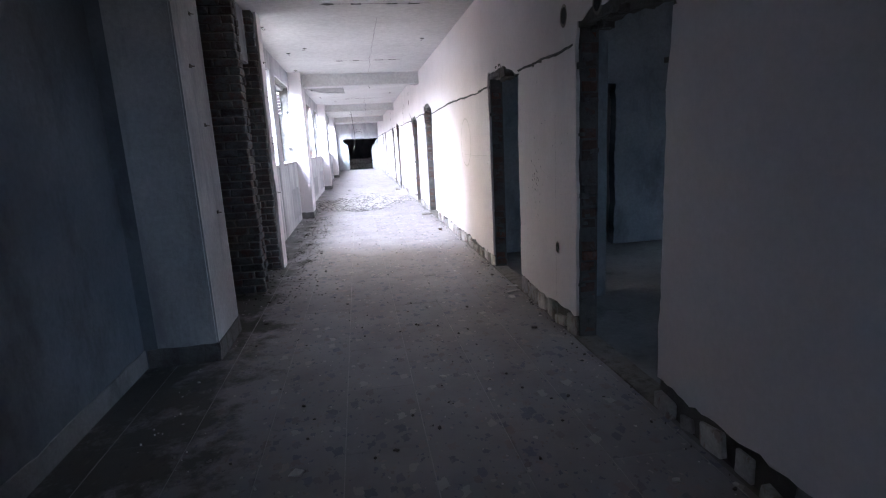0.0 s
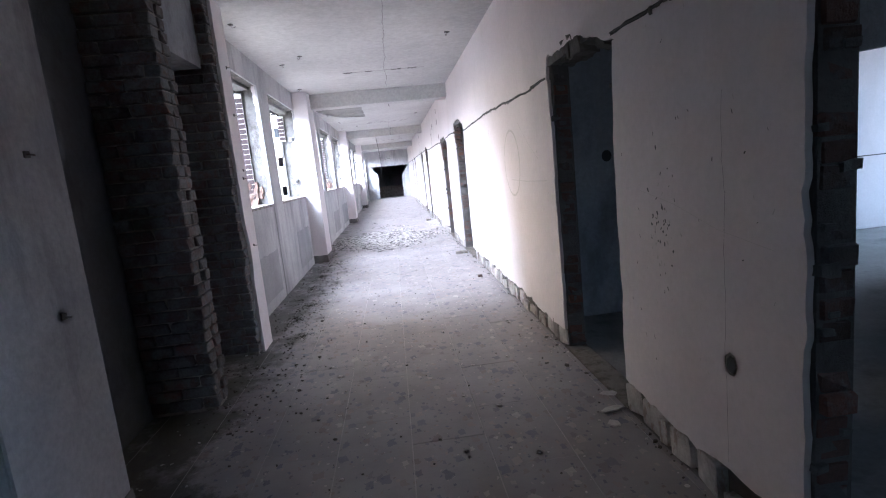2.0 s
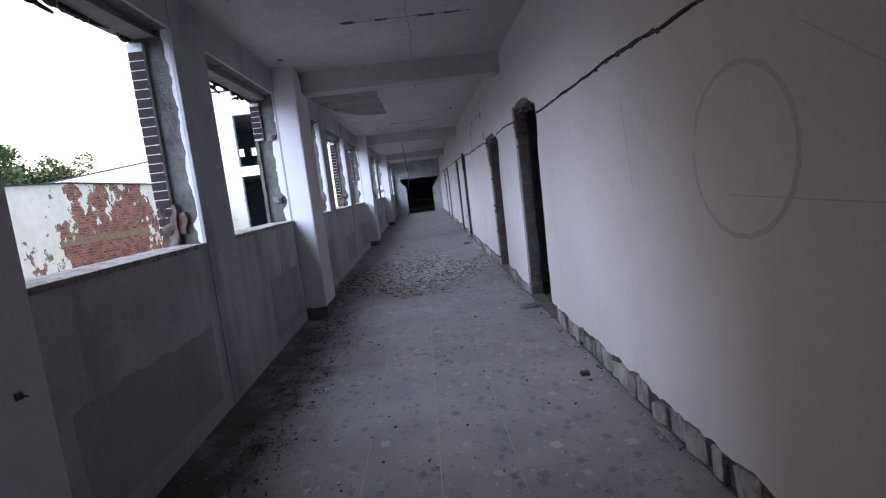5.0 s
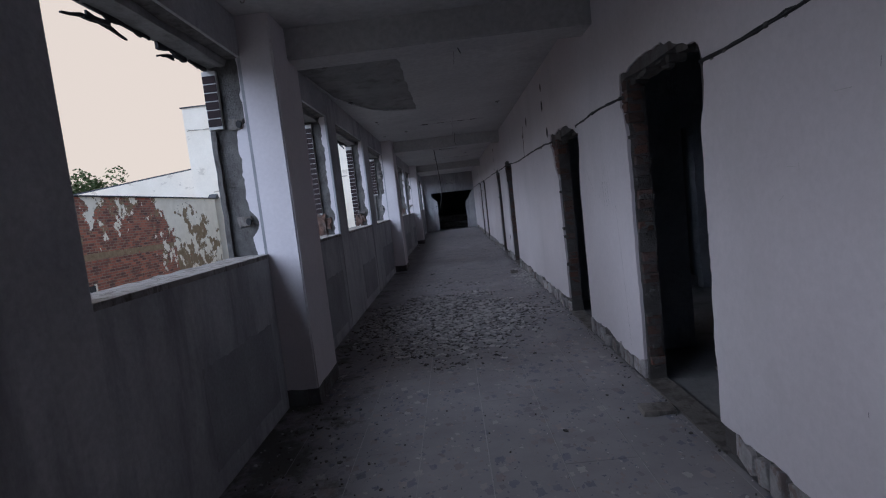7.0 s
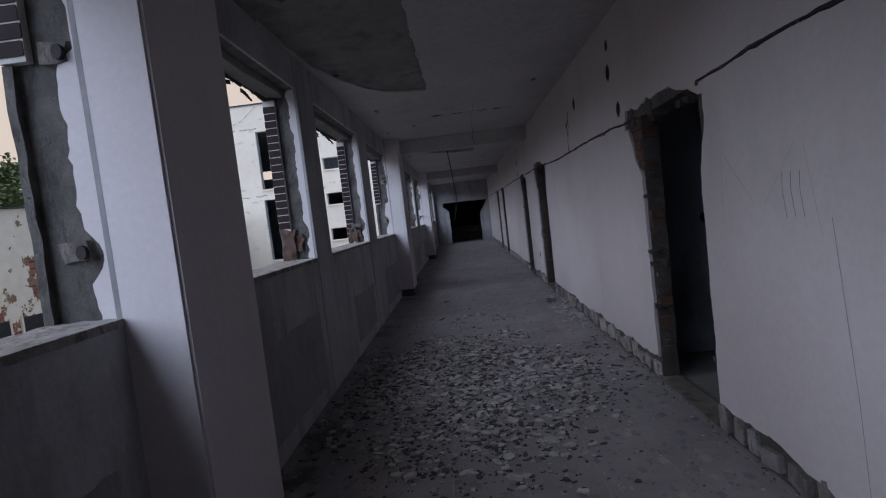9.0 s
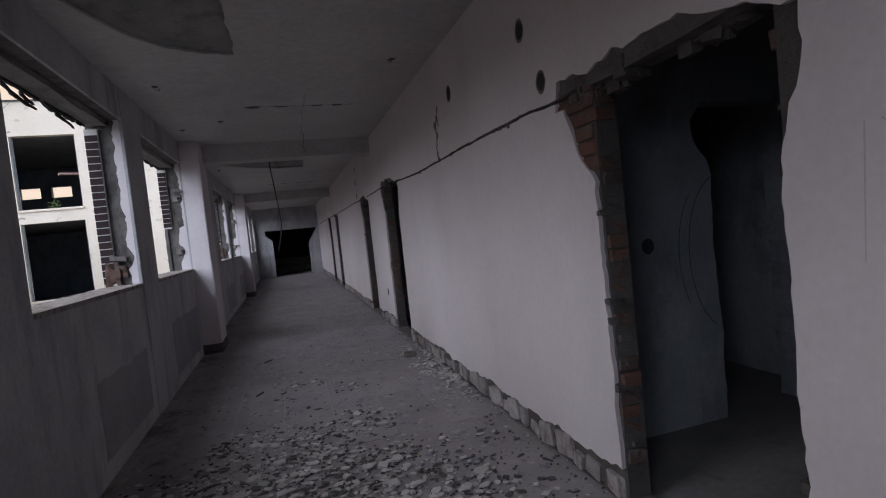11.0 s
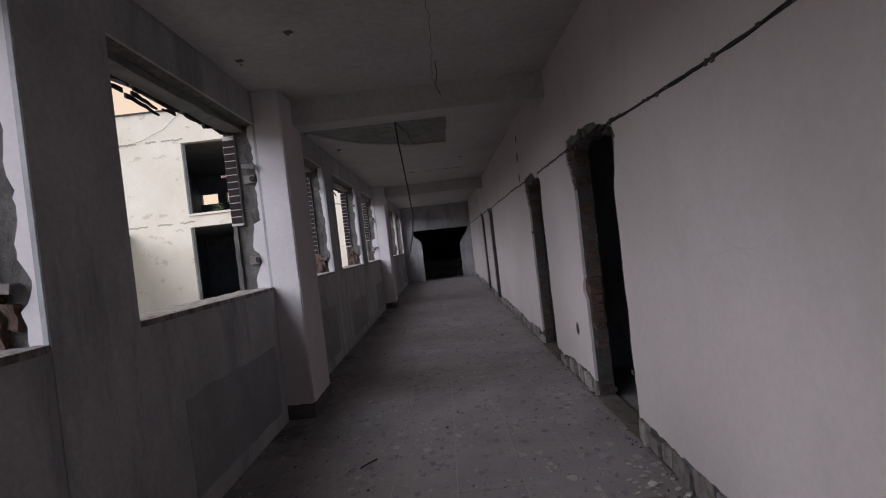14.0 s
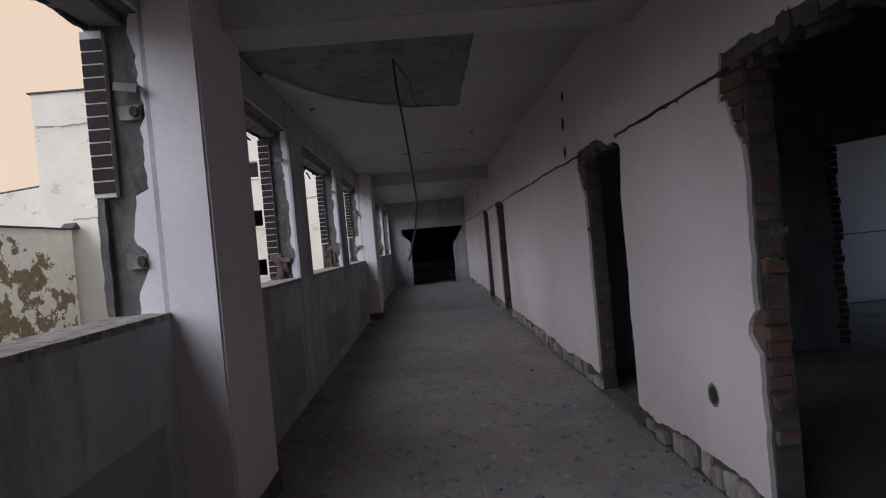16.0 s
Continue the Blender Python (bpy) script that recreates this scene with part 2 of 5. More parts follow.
CRUMB = surface("dark_grit", (0.06, 0.056, 0.053), (0.16, 0.148, 0.14), None, 9, 60, 0.95, 0.5)
ROOM_FLOOR = surface("dusty_concrete_floor", (0.17, 0.165, 0.16), (0.27, 0.26, 0.25), (0.09, 0.085, 0.08), 1.4, 30, 0.9, 0.3)
# Brick tones set low to carry the shade of the door jambs.
BRICK = brick_surface("old_red_brick", [(0.085, 0.060, 0.052), (0.105, 0.062, 0.050), (0.135, 0.072, 0.056), (0.09, 0.077, 0.072)], (0.115, 0.108, 0.104), 0.49)
RED_BRICK = brick_surface("broken_red_brick", [(0.125, 0.066, 0.05), (0.175, 0.080, 0.056), (0.10, 0.060, 0.052), (0.155, 0.095, 0.07)], (0.17, 0.155, 0.145), 0.52)
GREY_BRICK = brick_surface("smeared_brick", [(0.105, 0.09, 0.086), (0.14, 0.106, 0.095), (0.17, 0.108, 0.092), (0.12, 0.113, 0.11)], (0.165, 0.164, 0.168), 0.42)
BRICK_STUMP = surface("broken_brick_stump", (0.085, 0.068, 0.058), (0.165, 0.085, 0.058), (0.20, 0.17, 0.15), 7, 60, 0.95, 1.0, (0.54, 0.62), 0.7)
# Mortar darkened so that the jambs' shade is in the colour.
JAMB = surface("shaded_jamb_mortar", (0.10, 0.092, 0.086), (0.19, 0.175, 0.162), None, 7, 55, 0.95, 1.0, random_tone=0.4)
LINTEL = surface("dark_broken_lintel", (0.10, 0.097, 0.095), (0.19, 0.18, 0.175), (0.07, 0.05, 0.04), 6, 45, 0.95, 0.9, (0.5, 0.62), 0.6)
TILE = surface("brown_glazed_tile", (0.022, 0.014, 0.016), (0.04, 0.024, 0.026), None, 12, 60, 0.8, 0.05, random_tone=0.3)
TILE.node_tree.nodes["Principled BSDF"].inputs["Specular IOR Level"].default_value = 0.15
JOINT = surface("joint_filling", (0.34, 0.33, 0.32), (0.48, 0.46, 0.45), None, 5, 50, 0.9, 0.2)
GROUT = surface("white_grout", (0.5, 0.48, 0.45), (0.68, 0.66, 0.63), None, 9, 60, 0.9, 0.3)
# Black of the felt and sticks, also painted for the shade inside hollows.
BLACK = surface("felt_and_hollow_black", (0.018, 0.018, 0.02), (0.04, 0.04, 0.042), None, 8, 50, 0.9, 0.5)
STEEL = surface("rusty_steel", (0.11, 0.10, 0.10), (0.20, 0.17, 0.15), (0.20, 0.09, 0.04), 14, 70, 0.5, 0.3)
INK = surface("spray_paint", (0.06, 0.06, 0.065), (0.13, 0.13, 0.135), None, 25, 90, 0.7, 0.05)
FAINT_INK = surface("faded_pencil", (0.50, 0.48, 0.46), (0.56, 0.535, 0.52), None, 25, 90, 0.8, 0.05)
FACADE = surface("flaking_white_render", (0.80, 0.69, 0.54), (0.90, 0.79, 0.64), (0.56, 0.46, 0.34), 0.8, 12, 0.9, 0.10, (0.60, 0.625), 0.6, grain=0.08, streak=1.6)
FLAKED = surface("bare_ochre_render", (0.42, 0.34, 0.24), (0.58, 0.49, 0.37), None, 5, 30, 0.95, 0.5)
PEELING = peeling_surface("peeling_brick_wall")
ROOF = surface("dark_roof_edge", (0.03, 0.03, 0.036), (0.06, 0.056, 0.056), None, 2, 30, 0.7, 0.2)
# Yard is out of view; its grey is set by the light it reflects.
YARD = surface("yard_bounce_grey", (0.17, 0.165, 0.15), (0.25, 0.24, 0.22), (0.10, 0.105, 0.06), 0.3, 8, 0.95, 0.6, (0.56, 0.66), 0.6)
BARK = surface("bark", (0.06, 0.045, 0.035), (0.11, 0.09, 0.07), None, 4, 30, 0.95, 0.8)
LEAF = surface("leaves", (0.05, 0.085, 0.02), (0.145, 0.165, 0.04), None, 0.9, 6, 0.7, 0.1)
CABLE = surface("black_cable", (0.02, 0.02, 0.022), (0.035, 0.035, 0.036), None, 20, 60, 0.55, 0.1)
MOSS = surface("damp_moss", (0.035, 0.034, 0.024), (0.075, 0.07, 0.05), None, 12, 60, 0.95, 0.5)
PIPE = surface("red_pipe", (0.42, 0.24, 0.20), (0.55, 0.36, 0.31), None, 6, 40, 0.5, 0.1)
TERRAZZO = terrazzo_surface("terrazzo", False)
TERRAZZO_FAR = terrazzo_surface("terrazzo_far", True)

# ---- mesh helpers ----


def link(name, bm, material, parent=None, label=""):
    """One mesh object from a bmesh."""
    bmesh.ops.recalc_face_normals(bm, faces=bm.faces)
    me = bpy.data.meshes.new(name)
    bm.to_mesh(me)
    bm.free()
    me.materials.append(material)
    ob = new(name, me)
    if parent:
        ob.parent = parent
    if label:
        ob["label"] = label
    return ob


def part(name, bm, material, parent, label=""):
    return link(name, bm, material, parent, label)


def structure(name, label, category, bm=None, material=None):
    ob = link(name, bm, material) if bm else new(name)
    return tagged(ob, label, category, kind="structure")


def box(bm, x0, x1, y0, y1, z0, z1):
    v = [bm.verts.new((x, y, z)) for x in (x0, x1) for y in (y0, y1) for z in (z0, z1)]
    for f in ((0, 1, 3, 2), (4, 6, 7, 5), (0, 4, 5, 1), (2, 3, 7, 6), (0, 2, 6, 4), (1, 5, 7, 3)):
        bm.faces.new([v[i] for i in f])


def prism(bm, pts, axis, a, b):
    """An outline of (u, v) points pulled out along an axis."""
    def at(u, v, w):
        return {"x": (w, u, v), "y": (u, w, v), "z": (u, v, w)}[axis]
    lo = [bm.verts.new(at(u, v, a)) for u, v in pts]
    hi = [bm.verts.new(at(u, v, b)) for u, v in pts]
    f1, f2 = bm.faces.new(lo), bm.faces.new(hi)
    for i in range(len(pts)):
        j = (i + 1) % len(pts)
        bm.faces.new((lo[i], lo[j], hi[j], hi[i]))
    if len(pts) > 4:
        f1.normal_update()
        f2.normal_update()
        bmesh.ops.triangulate(bm, faces=[f1, f2], ngon_method='EAR_CLIP')


def rag(t, seed, amp):
    """A ragged offset along a broken edge."""
    return amp * (noise.noise(Vector((t * 5.3, seed * 3.7, 0.2))) + 0.6 * noise.noise(Vector((t * 17.0, seed * 1.9, 4.1))) + 0.35 * noise.noise(Vector((t * 51.0, seed, 8.3))))


def line(a, b, step=0.04):
    k = max(1, int(abs(b - a) / step))
    return [a + (b - a) * i / k for i in range(k + 1)]


def bump(z, mid, half, height):
    d = abs(z - mid) / half
    return height * (1 - d * d) if d < 1 else 0.0


def rough_block(bm, x0, x1, y0, y1, z0, z1, seed, amp, cuts=2):
    """A block with a broken, uneven skin."""
    n0 = len(bm.verts)
    made = bmesh.ops.create_cube(bm, size=1.0)
    edges = list({e for v in made["verts"] for e in v.link_edges})
    bmesh.ops.subdivide_edges(bm, edges=edges, cuts=cuts, use_grid_fill=True)
    bm.verts.ensure_lookup_table()
    for v in [bm.verts[i] for i in range(n0, len(bm.verts))]:
        c = Vector((x0 + (v.co.x + 0.5) * (x1 - x0), y0 + (v.co.y + 0.5) * (y1 - y0), z0 + (v.co.z + 0.5) * (z1 - z0)))
        k = Vector((c.x * 13 + seed, c.y * 13, c.z * 13))
        v.co = c + Vector((noise.noise(k), noise.noise(k + Vector((31, 0, 0))), noise.noise(k + Vector((0, 47, 0))))) * amp


def tube(bm, pts, radii, sides=6):
    """A tapered round bar through points."""
    rings = []
    for i, p in enumerate(pts):
        p = Vector(p)
        d = (Vector(pts[min(i + 1, len(pts) - 1)]) - Vector(pts[max(i - 1, 0)])).normalized()
        u = d.orthogonal().normalized()
        if rings:
            u = (rings[-1][1] - d * d.dot(rings[-1][1])).normalized()
        w = d.cross(u)
        r = radii[i] if isinstance(radii, (list, tuple)) else radii
        rings.append(([bm.verts.new(p + (u * math.cos(a) + w * math.sin(a)) * r) for a in (math.tau * k / sides for k in range(sides))], u))
    for (a, _), (b, _) in zip(rings, rings[1:]):
        for k in range(sides):
            bm.faces.new((a[k], a[(k + 1) % sides], b[(k + 1) % sides], b[k]))
    bm.faces.new(rings[0][0])
    bm.faces.new(rings[-1][0])


def brick_meshes(name, material, count=5):
    """Worn unit bricks, shared by all pieces of a kind."""
    out = []
    for i in range(count):
        bm = bmesh.new()
        bmesh.ops.create_cube(bm, size=1.0)
        bmesh.ops.bevel(bm, geom=list(bm.edges), offset=0.07, segments=1, affect='EDGES')
        for v in bm.verts:
            k = v.co * 2.3 + Vector((i * 9.1, 0, 0))
            v.co += Vector((noise.noise(k), noise.noise(k + Vector((5, 0, 0))), noise.noise(k + Vector((0, 5, 0))))) * 0.09
        me = bpy.data.meshes.new(name)
        bm.to_mesh(me)
        bm.free()
        me.materials.append(material)
        out.append(me)
    return out


def facade_wall(bm, x0, x1, y0, y1, z0, z1, holes):
    """A wall along x with rectangular holes through it."""
    xs = sorted({x0, x1} | {v for h in holes for v in h[:2]})
    zs = sorted({z0, z1} | {v for h in holes for v in h[2:]})
    for a, b in zip(xs, xs[1:]):
        for c, d in zip(zs, zs[1:]):
            if not any(h[0] <= a and b <= h[1] and h[2] <= c and d <= h[3] for h in holes):
                box(bm, a, b, y0, y1, c, d)
    bmesh.ops.remove_doubles(bm, verts=bm.verts, dist=0.0005)


rnd = random.Random(4)
BRICKS = brick_meshes("brick", BRICK)
RED_BRICKS = brick_meshes("brick", RED_BRICK)
GREY_BRICKS = brick_meshes("brick", GREY_BRICK)
LUMPS = brick_meshes("skirting_block", LUMP)


def piece(name, meshes, parent, centre, size, turn=0.0, tilt=0.0):
    ob = new(name, rnd.choice(meshes))
    ob.parent = parent
    ob.location, ob.scale, ob.rotation_euler = centre, size, (tilt, 0, turn)
    return ob


COURSE = 0.077

# ---- plan ----
R, L = 1.25, -1.5
CEIL, TOP = 3.03, 3.28
END, BACK = 35.7, -5.0
# near edge, far edge, top, flare at the far top corner, its height, a bulge lower down
DOORS = [(2.35, 3.37, 2.12, 0.03, 0.3, None), (4.68, 5.70, 2.08, 0.03, 0.4, None), (10.21, 11.27, 2.17, 0.10, 0.32, None), (12.73, 13.69, 2.05, 0.24, 0.42, None),
         (18.23, 19.2, 2.14, 0.14, 0.36, (0.93, 0.09, 0.075)), (20.69, 21.52, 2.1, 0.13, 0.34, None), (26.35, 27.3, 2.1, 0.05, 0.3, None), (28.75, 29.65, 2.1, 0.05, 0.3, None)]
# start, end, lowest tile, width of the broken band, column at its far side
WINS = [(6.98, 8.95, 1.32, 0.20, False), (9.52, 11.5, 2.24, 0.27, True), (12.35, 14.17, 1.52, 0.17, False), (14.69, 16.85, 1.26, 0.17, False), (17.46, 19.55, 1.85, 0.24, True),
        (20.42, 22.22, 1.25, 0.18, False), (22.8, 24.93, 1.62, 0.18, False), (25.55, 27.65, 1.75, 0.22, True), (28.5, 30.3, 1.5, 0.18, False), (30.9, 32.95, 1.6, 0.18, False), (33.5, 35.4, 1.6, 0.2, False)]
SILL, HEAD = 1.235, 2.73
COLS = [3.70, 11.5, 19.55, 27.65]
CROSS = [6.42, 14.25, 22.2, 30.25]
OUT = 8.0

# ---- floor ----
bm = bmesh.new()
box(bm, -2.05, OUT, BACK, 45.0, -0.3, -0.012)
floor = structure("floor", "grey worn terrazzo floor with dust, chips and damp moss", "floor", bm, ROOM_FLOOR)

bm = bmesh.new()
box(bm, -2.02, R, BACK, END + 0.2, -0.0118, -0.0030)
part("joint_bed", bm, JOINT, floor, "pale dusty joint filling")

# ---- right wall: plaster skin over brick ----
bm = bmesh.new()


def sheet(rows):
    """A thin skin from rows of (y, z) points, pulled 24 mm into the wall."""
    grid = [[bm.verts.new((R, y, z)) for y, z in row] for row in rows]
    made = []
    for r0, r1 in zip(grid, grid[1:]):
        for k in range(len(r0) - 1):
            made.append(bm.faces.new((r0[k], r0[k + 1], r1[k + 1], r1[k])))
    for g in bmesh.ops.extrude_face_region(bm, geom=made)["geom"]:
        if isinstance(g, bmesh.types.BMVert):
            g.co.x = R + 0.024


BAND = 2.0


def near_edge(i, z):
    a, b, top, flare, tall, bulge = DOORS[i]
    return a - 0.012 + rag(z, 20 + i, 0.016 + 0.014 * max(0.0, 1 - (top - z) / 0.6)) - bump(z, top + 0.05, 0.5, max(0.02, flare * (0.9 if i in (2, 4) else 0.45)))


def far_edge(i, z):
    a, b, top, flare, tall, bulge = DOORS[i]
    f = flare * max(0.0, 1 - (top - z) / tall) ** 0.6 if z > top - tall else 0.0
    return b + 0.012 + f + (bump(z, *bulge) if bulge else 0.0) + rag(z, 60 + i, 0.018)


for i in range(len(DOORS) + 1):
    lo = (lambda z: BACK) if i == 0 else (lambda z, k=i - 1: far_edge(k, z))
    hi = (lambda z: END) if i == len(DOORS) else (lambda z, k=i: near_edge(k, z))
    y0, y1 = lo(0.3), hi(0.3)
    cols = line(y0, y1, 0.045)
    sheet([[(y, 0.165 + rag(y, 1, 0.032) - 0.075 * max(0, noise.noise(Vector((y * 0.9, 3, 1))))) for y in cols], [(y, 0.3) for y in cols]])
    sheet([[(lo(z), z), (hi(z), z)] for z in line(0.3, BAND, 0.04)])
low_row, top_row = [], []
for y in line(BACK, END, 0.04):
    z = BAND
    for i, (a, b, top, flare, tall, bulge) in enumerate(DOORS):
        if near_edge(i, BAND) < y < far_edge(i, BAND) + 0.3 * flare:
            z = top + 0.06 + rag(y, 40 + i, 0.035) + 0.12 * flare - 0.11 * max(0.0, 1 - (y - a) / 0.4)
    low_row.append((y, z))
    top_row.append((y, CEIL))
sheet([low_row, top_row])
wall_right = structure("wall_right", "white plastered brick corridor wall with broken lower edge and torn door openings", "wall", bm, PLASTER)

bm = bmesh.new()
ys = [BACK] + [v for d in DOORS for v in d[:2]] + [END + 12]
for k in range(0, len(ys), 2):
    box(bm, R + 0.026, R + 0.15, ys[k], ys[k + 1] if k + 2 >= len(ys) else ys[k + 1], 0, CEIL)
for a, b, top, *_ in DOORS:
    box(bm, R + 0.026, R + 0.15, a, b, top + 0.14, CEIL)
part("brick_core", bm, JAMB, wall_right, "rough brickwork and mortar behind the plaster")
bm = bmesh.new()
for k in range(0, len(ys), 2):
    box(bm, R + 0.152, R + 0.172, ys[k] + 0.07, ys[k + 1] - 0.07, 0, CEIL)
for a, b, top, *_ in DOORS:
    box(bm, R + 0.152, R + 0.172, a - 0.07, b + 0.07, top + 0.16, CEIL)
# Dark tone stands in for shade, so no pale edge shows behind the jambs.
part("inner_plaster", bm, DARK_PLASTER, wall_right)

for i, (a, b, top, flare, tall, bulge) in enumerate(DOORS):
    way = structure("doorway_%d" % (i + 1), "torn-out door opening with exposed red bricks and a broken lintel", "doorway")
    z, k = 0.04, 0
    while z < top + 0.04:
        near = (k + i) % 2
        spans = [(0.034, 0.144)] if near else [(0.03, 0.138)]
        for s0, s1 in spans:
            if rnd.random() < 0.10:
                continue
            proud = rnd.choice((rnd.uniform(-0.008, 0.02), rnd.uniform(-0.008, 0.02), rnd.uniform(-0.035, 0.03)))
            deep = 0.24
            piece("brick", RED_BRICKS if rnd.random() < (0.5 if i in (3, 4) else 0.25) else BRICKS, way, (R + (s0 + s1) / 2 + rnd.uniform(-0.004, 0.004), b - proud + deep / 2, z + 0.033), (s1 - s0, deep, 0.067 + rnd.uniform(-0.004, 0.004)), rnd.uniform(-0.045, 0.045), rnd.uniform(-0.05, 0.05))
        if flare > 0.08 and z > top - tall:
            piece("brick", RED_BRICKS if i == 3 else BRICKS, way, (R + 0.068, b + 0.10 + rnd.uniform(-0.02, 0.02), z + 0.033), (0.112, 0.21, 0.067), rnd.uniform(-0.05, 0.05))
            if z > top - 0.55 * tall:
                piece("brick", RED_BRICKS if i == 3 else BRICKS, way, (R + 0.07, b + 0.32, z + 0.033), (0.11, 0.2, 0.067), rnd.uniform(-0.03, 0.03))
        if bulge and abs(z + 0.03 - bulge[0]) < 0.09:
            piece("brick", RED_BRICKS, way, (R + 0.082, b + 0.10, z + 0.033), (0.12, 0.24, 0.067), rnd.uniform(-0.05, 0.05))
        # near jamb
        piece("brick", BRICKS, way, (R + 0.088, a - 0.11 + rnd.uniform(-0.01, 0.035), z + 0.033), (0.112, 0.22, 0.067), rnd.uniform(-0.04, 0.04))
        z += COURSE
        k += 1
    bm = bmesh.new()
    rough_block(bm, R + 0.012, R + 0.148, a - 0.06, b + 0.06 + flare * 0.8, top + 0.01, top + 0.15, i * 7.0, 0.018, 5)
    part("lintel", bm, LINTEL, way, "cracked grey concrete lintel")
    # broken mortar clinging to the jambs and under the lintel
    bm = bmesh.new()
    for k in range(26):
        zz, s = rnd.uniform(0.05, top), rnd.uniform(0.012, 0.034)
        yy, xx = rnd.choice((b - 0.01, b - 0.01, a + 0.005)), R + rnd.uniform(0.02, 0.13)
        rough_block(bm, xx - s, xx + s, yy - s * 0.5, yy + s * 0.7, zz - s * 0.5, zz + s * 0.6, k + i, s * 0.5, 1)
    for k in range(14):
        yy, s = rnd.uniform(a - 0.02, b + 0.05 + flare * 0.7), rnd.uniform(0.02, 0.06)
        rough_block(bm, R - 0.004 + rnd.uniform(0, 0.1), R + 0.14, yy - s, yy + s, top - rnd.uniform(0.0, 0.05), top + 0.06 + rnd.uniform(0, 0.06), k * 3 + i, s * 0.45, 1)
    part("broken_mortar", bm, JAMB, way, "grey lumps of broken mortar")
    bm = bmesh.new()
    rough_block(bm, R - 0.005, R + 0.155, a - 0.03, b + 0.03, -0.03, 0.012, i * 5.0, 0.006, 4)
    part("threshold", bm, MORTAR, way)

# broken skirting along the wall
for (a, b) in zip([BACK + 4.5] + [d[1] for d in DOORS], [d[0] for d in DOORS] + [END]):
    y = a + 0.03
    while y < b - 0.08:
        w = rnd.uniform(0.06, 0.2)
        w = min(w, b - y)
        h = rnd.choice((rnd.uniform(0.06, 0.11), rnd.uniform(0.115, 0.15), rnd.uniform(0.135, 0.165)))
        piece("skirting_block", LUMPS, wall_right, (R + 0.034 + rnd.uniform(-0.014, 0.012), y + w / 2, h / 2 + 0.002), (0.07, w, h), rnd.uniform(-0.16, 0.16), rnd.uniform(-0.2, 0.2))
        y += w + rnd.uniform(0.012, 0.07)

# chased cable line along the wall
bm = bmesh.new()
cz = []
y = -1.0
while y < END - 0.3:
    sag = 2.03 + 0.045 * min(1.0, max(0.0, (y - 10.0) / 2.0)) + 0.055 * min(1.0, max(0.0, (y - 17.0) / 2.0)) + 0.03 * noise.noise(Vector((y * 0.55, 1, 2))) + 0.012 * noise.noise(Vector((y * 3.1, 5, 2)))
    for a, b, top, *_ in DOORS:
        if a - 0.03 < y < b + 0.03:
            sag = None
    cz.append((y, sag))
    y += 0.06
run = []
for y, z in cz + [(0, None)]:
    if z is None:
        if len(run) > 2:
            up = [(u, v + 0.006 + abs(rag(u, 90, 0.012))) for u, v in run]
            dn = [(u, v - 0.006 - abs(rag(u, 91, 0.012))) for u, v in run]
            # Strip lies proud of the plaster; its black paints the groove's shade.
            prism(bm, up + dn[::-1], "x", R - 0.003, R + 0.01)
        run = []
    else:
        run.append((y, z))
part("cable_chase", bm, BLACK, wall_right, "hacked cable groove, its shade a raised black strip")
chase_run = [(y, z) for y, z in cz if z]
bm = bmesh.new()
for y, z in chase_run:
    if rnd.random() < 0.34:
        rough_block(bm, R - 0.007, R + 0.01, y - 0.010, y + rnd.uniform(0.006, 0.026), z - rnd.uniform(0.004, 0.022), z + rnd.uniform(0.004, 0.014), y, 0.009, 1)
part("mortar_crumbs", bm, DARK_MORTAR, wall_right)
wall_cable = new("wall_cable")
tagged(wall_cable, "thin black cable running in a hacked wall groove", "cable")
bm = bmesh.new()
last = []
for y, z in cz + [(0, None)]:
    if z is None:
        if len(last) > 2:
            tube(bm, last, 0.0045, 5)
        last = []
    else:
        last.append((R - 0.005, y, z + 0.006 * math.sin(y * 7)))
part("sheath", bm, CABLE, wall_cable)

# old box holes and scuffs on the right wall


def wall_hole(y, z, r, parent, tall=1.0):
    bm = bmesh.new()
    ring = [(y + r * math.cos(a) * (1 + rag(a, y, 0.12)), z + tall * r * math.sin(a) * (1 + rag(a, z, 0.12))) for a in (math.tau * k / 18 for k in range(18))]
    # Nothing is cut out: a raised black disc paints the dark inside.
    prism(bm, ring, "x", R - 0.0025, R + 0.01)
    hole = part("box_hole", bm, BLACK, parent, "round junction box hole, a black disc for its dark inside")
    bm = bmesh.new()
    outer = [(y + (u - y) * 1.35 + 0.004, z + (v - z) * 1.35) for u, v in ring]
    prism(bm, outer, "x", R - 0.0012, R + 0.01)
    part("hole_rim", bm, MORTAR, parent)
    return hole


for y, z, r, t in ((14.31, 2.795, 0.03, 1.3), (14.33, 2.565, 0.04, 1.3), (14.13, 2.205, 0.04, 1.2), (15.72, 2.575, 0.04, 1.3), (21.96, 2.77, 0.032, 1.3), (22.02, 2.517, 0.04, 1.3), (22.03, 2.238, 0.035, 1.3),
                   (3.59, 2.25, 0.045, 1.2), (3.08, 2.21, 0.045, 1.1), (3.73, 0.613, 0.026, 1.25), (19.63, 0.52, 0.042, 1.1), (30.6, 2.6, 0.04, 1.3)):
    wall_hole(y, z, r, wall_right, t)


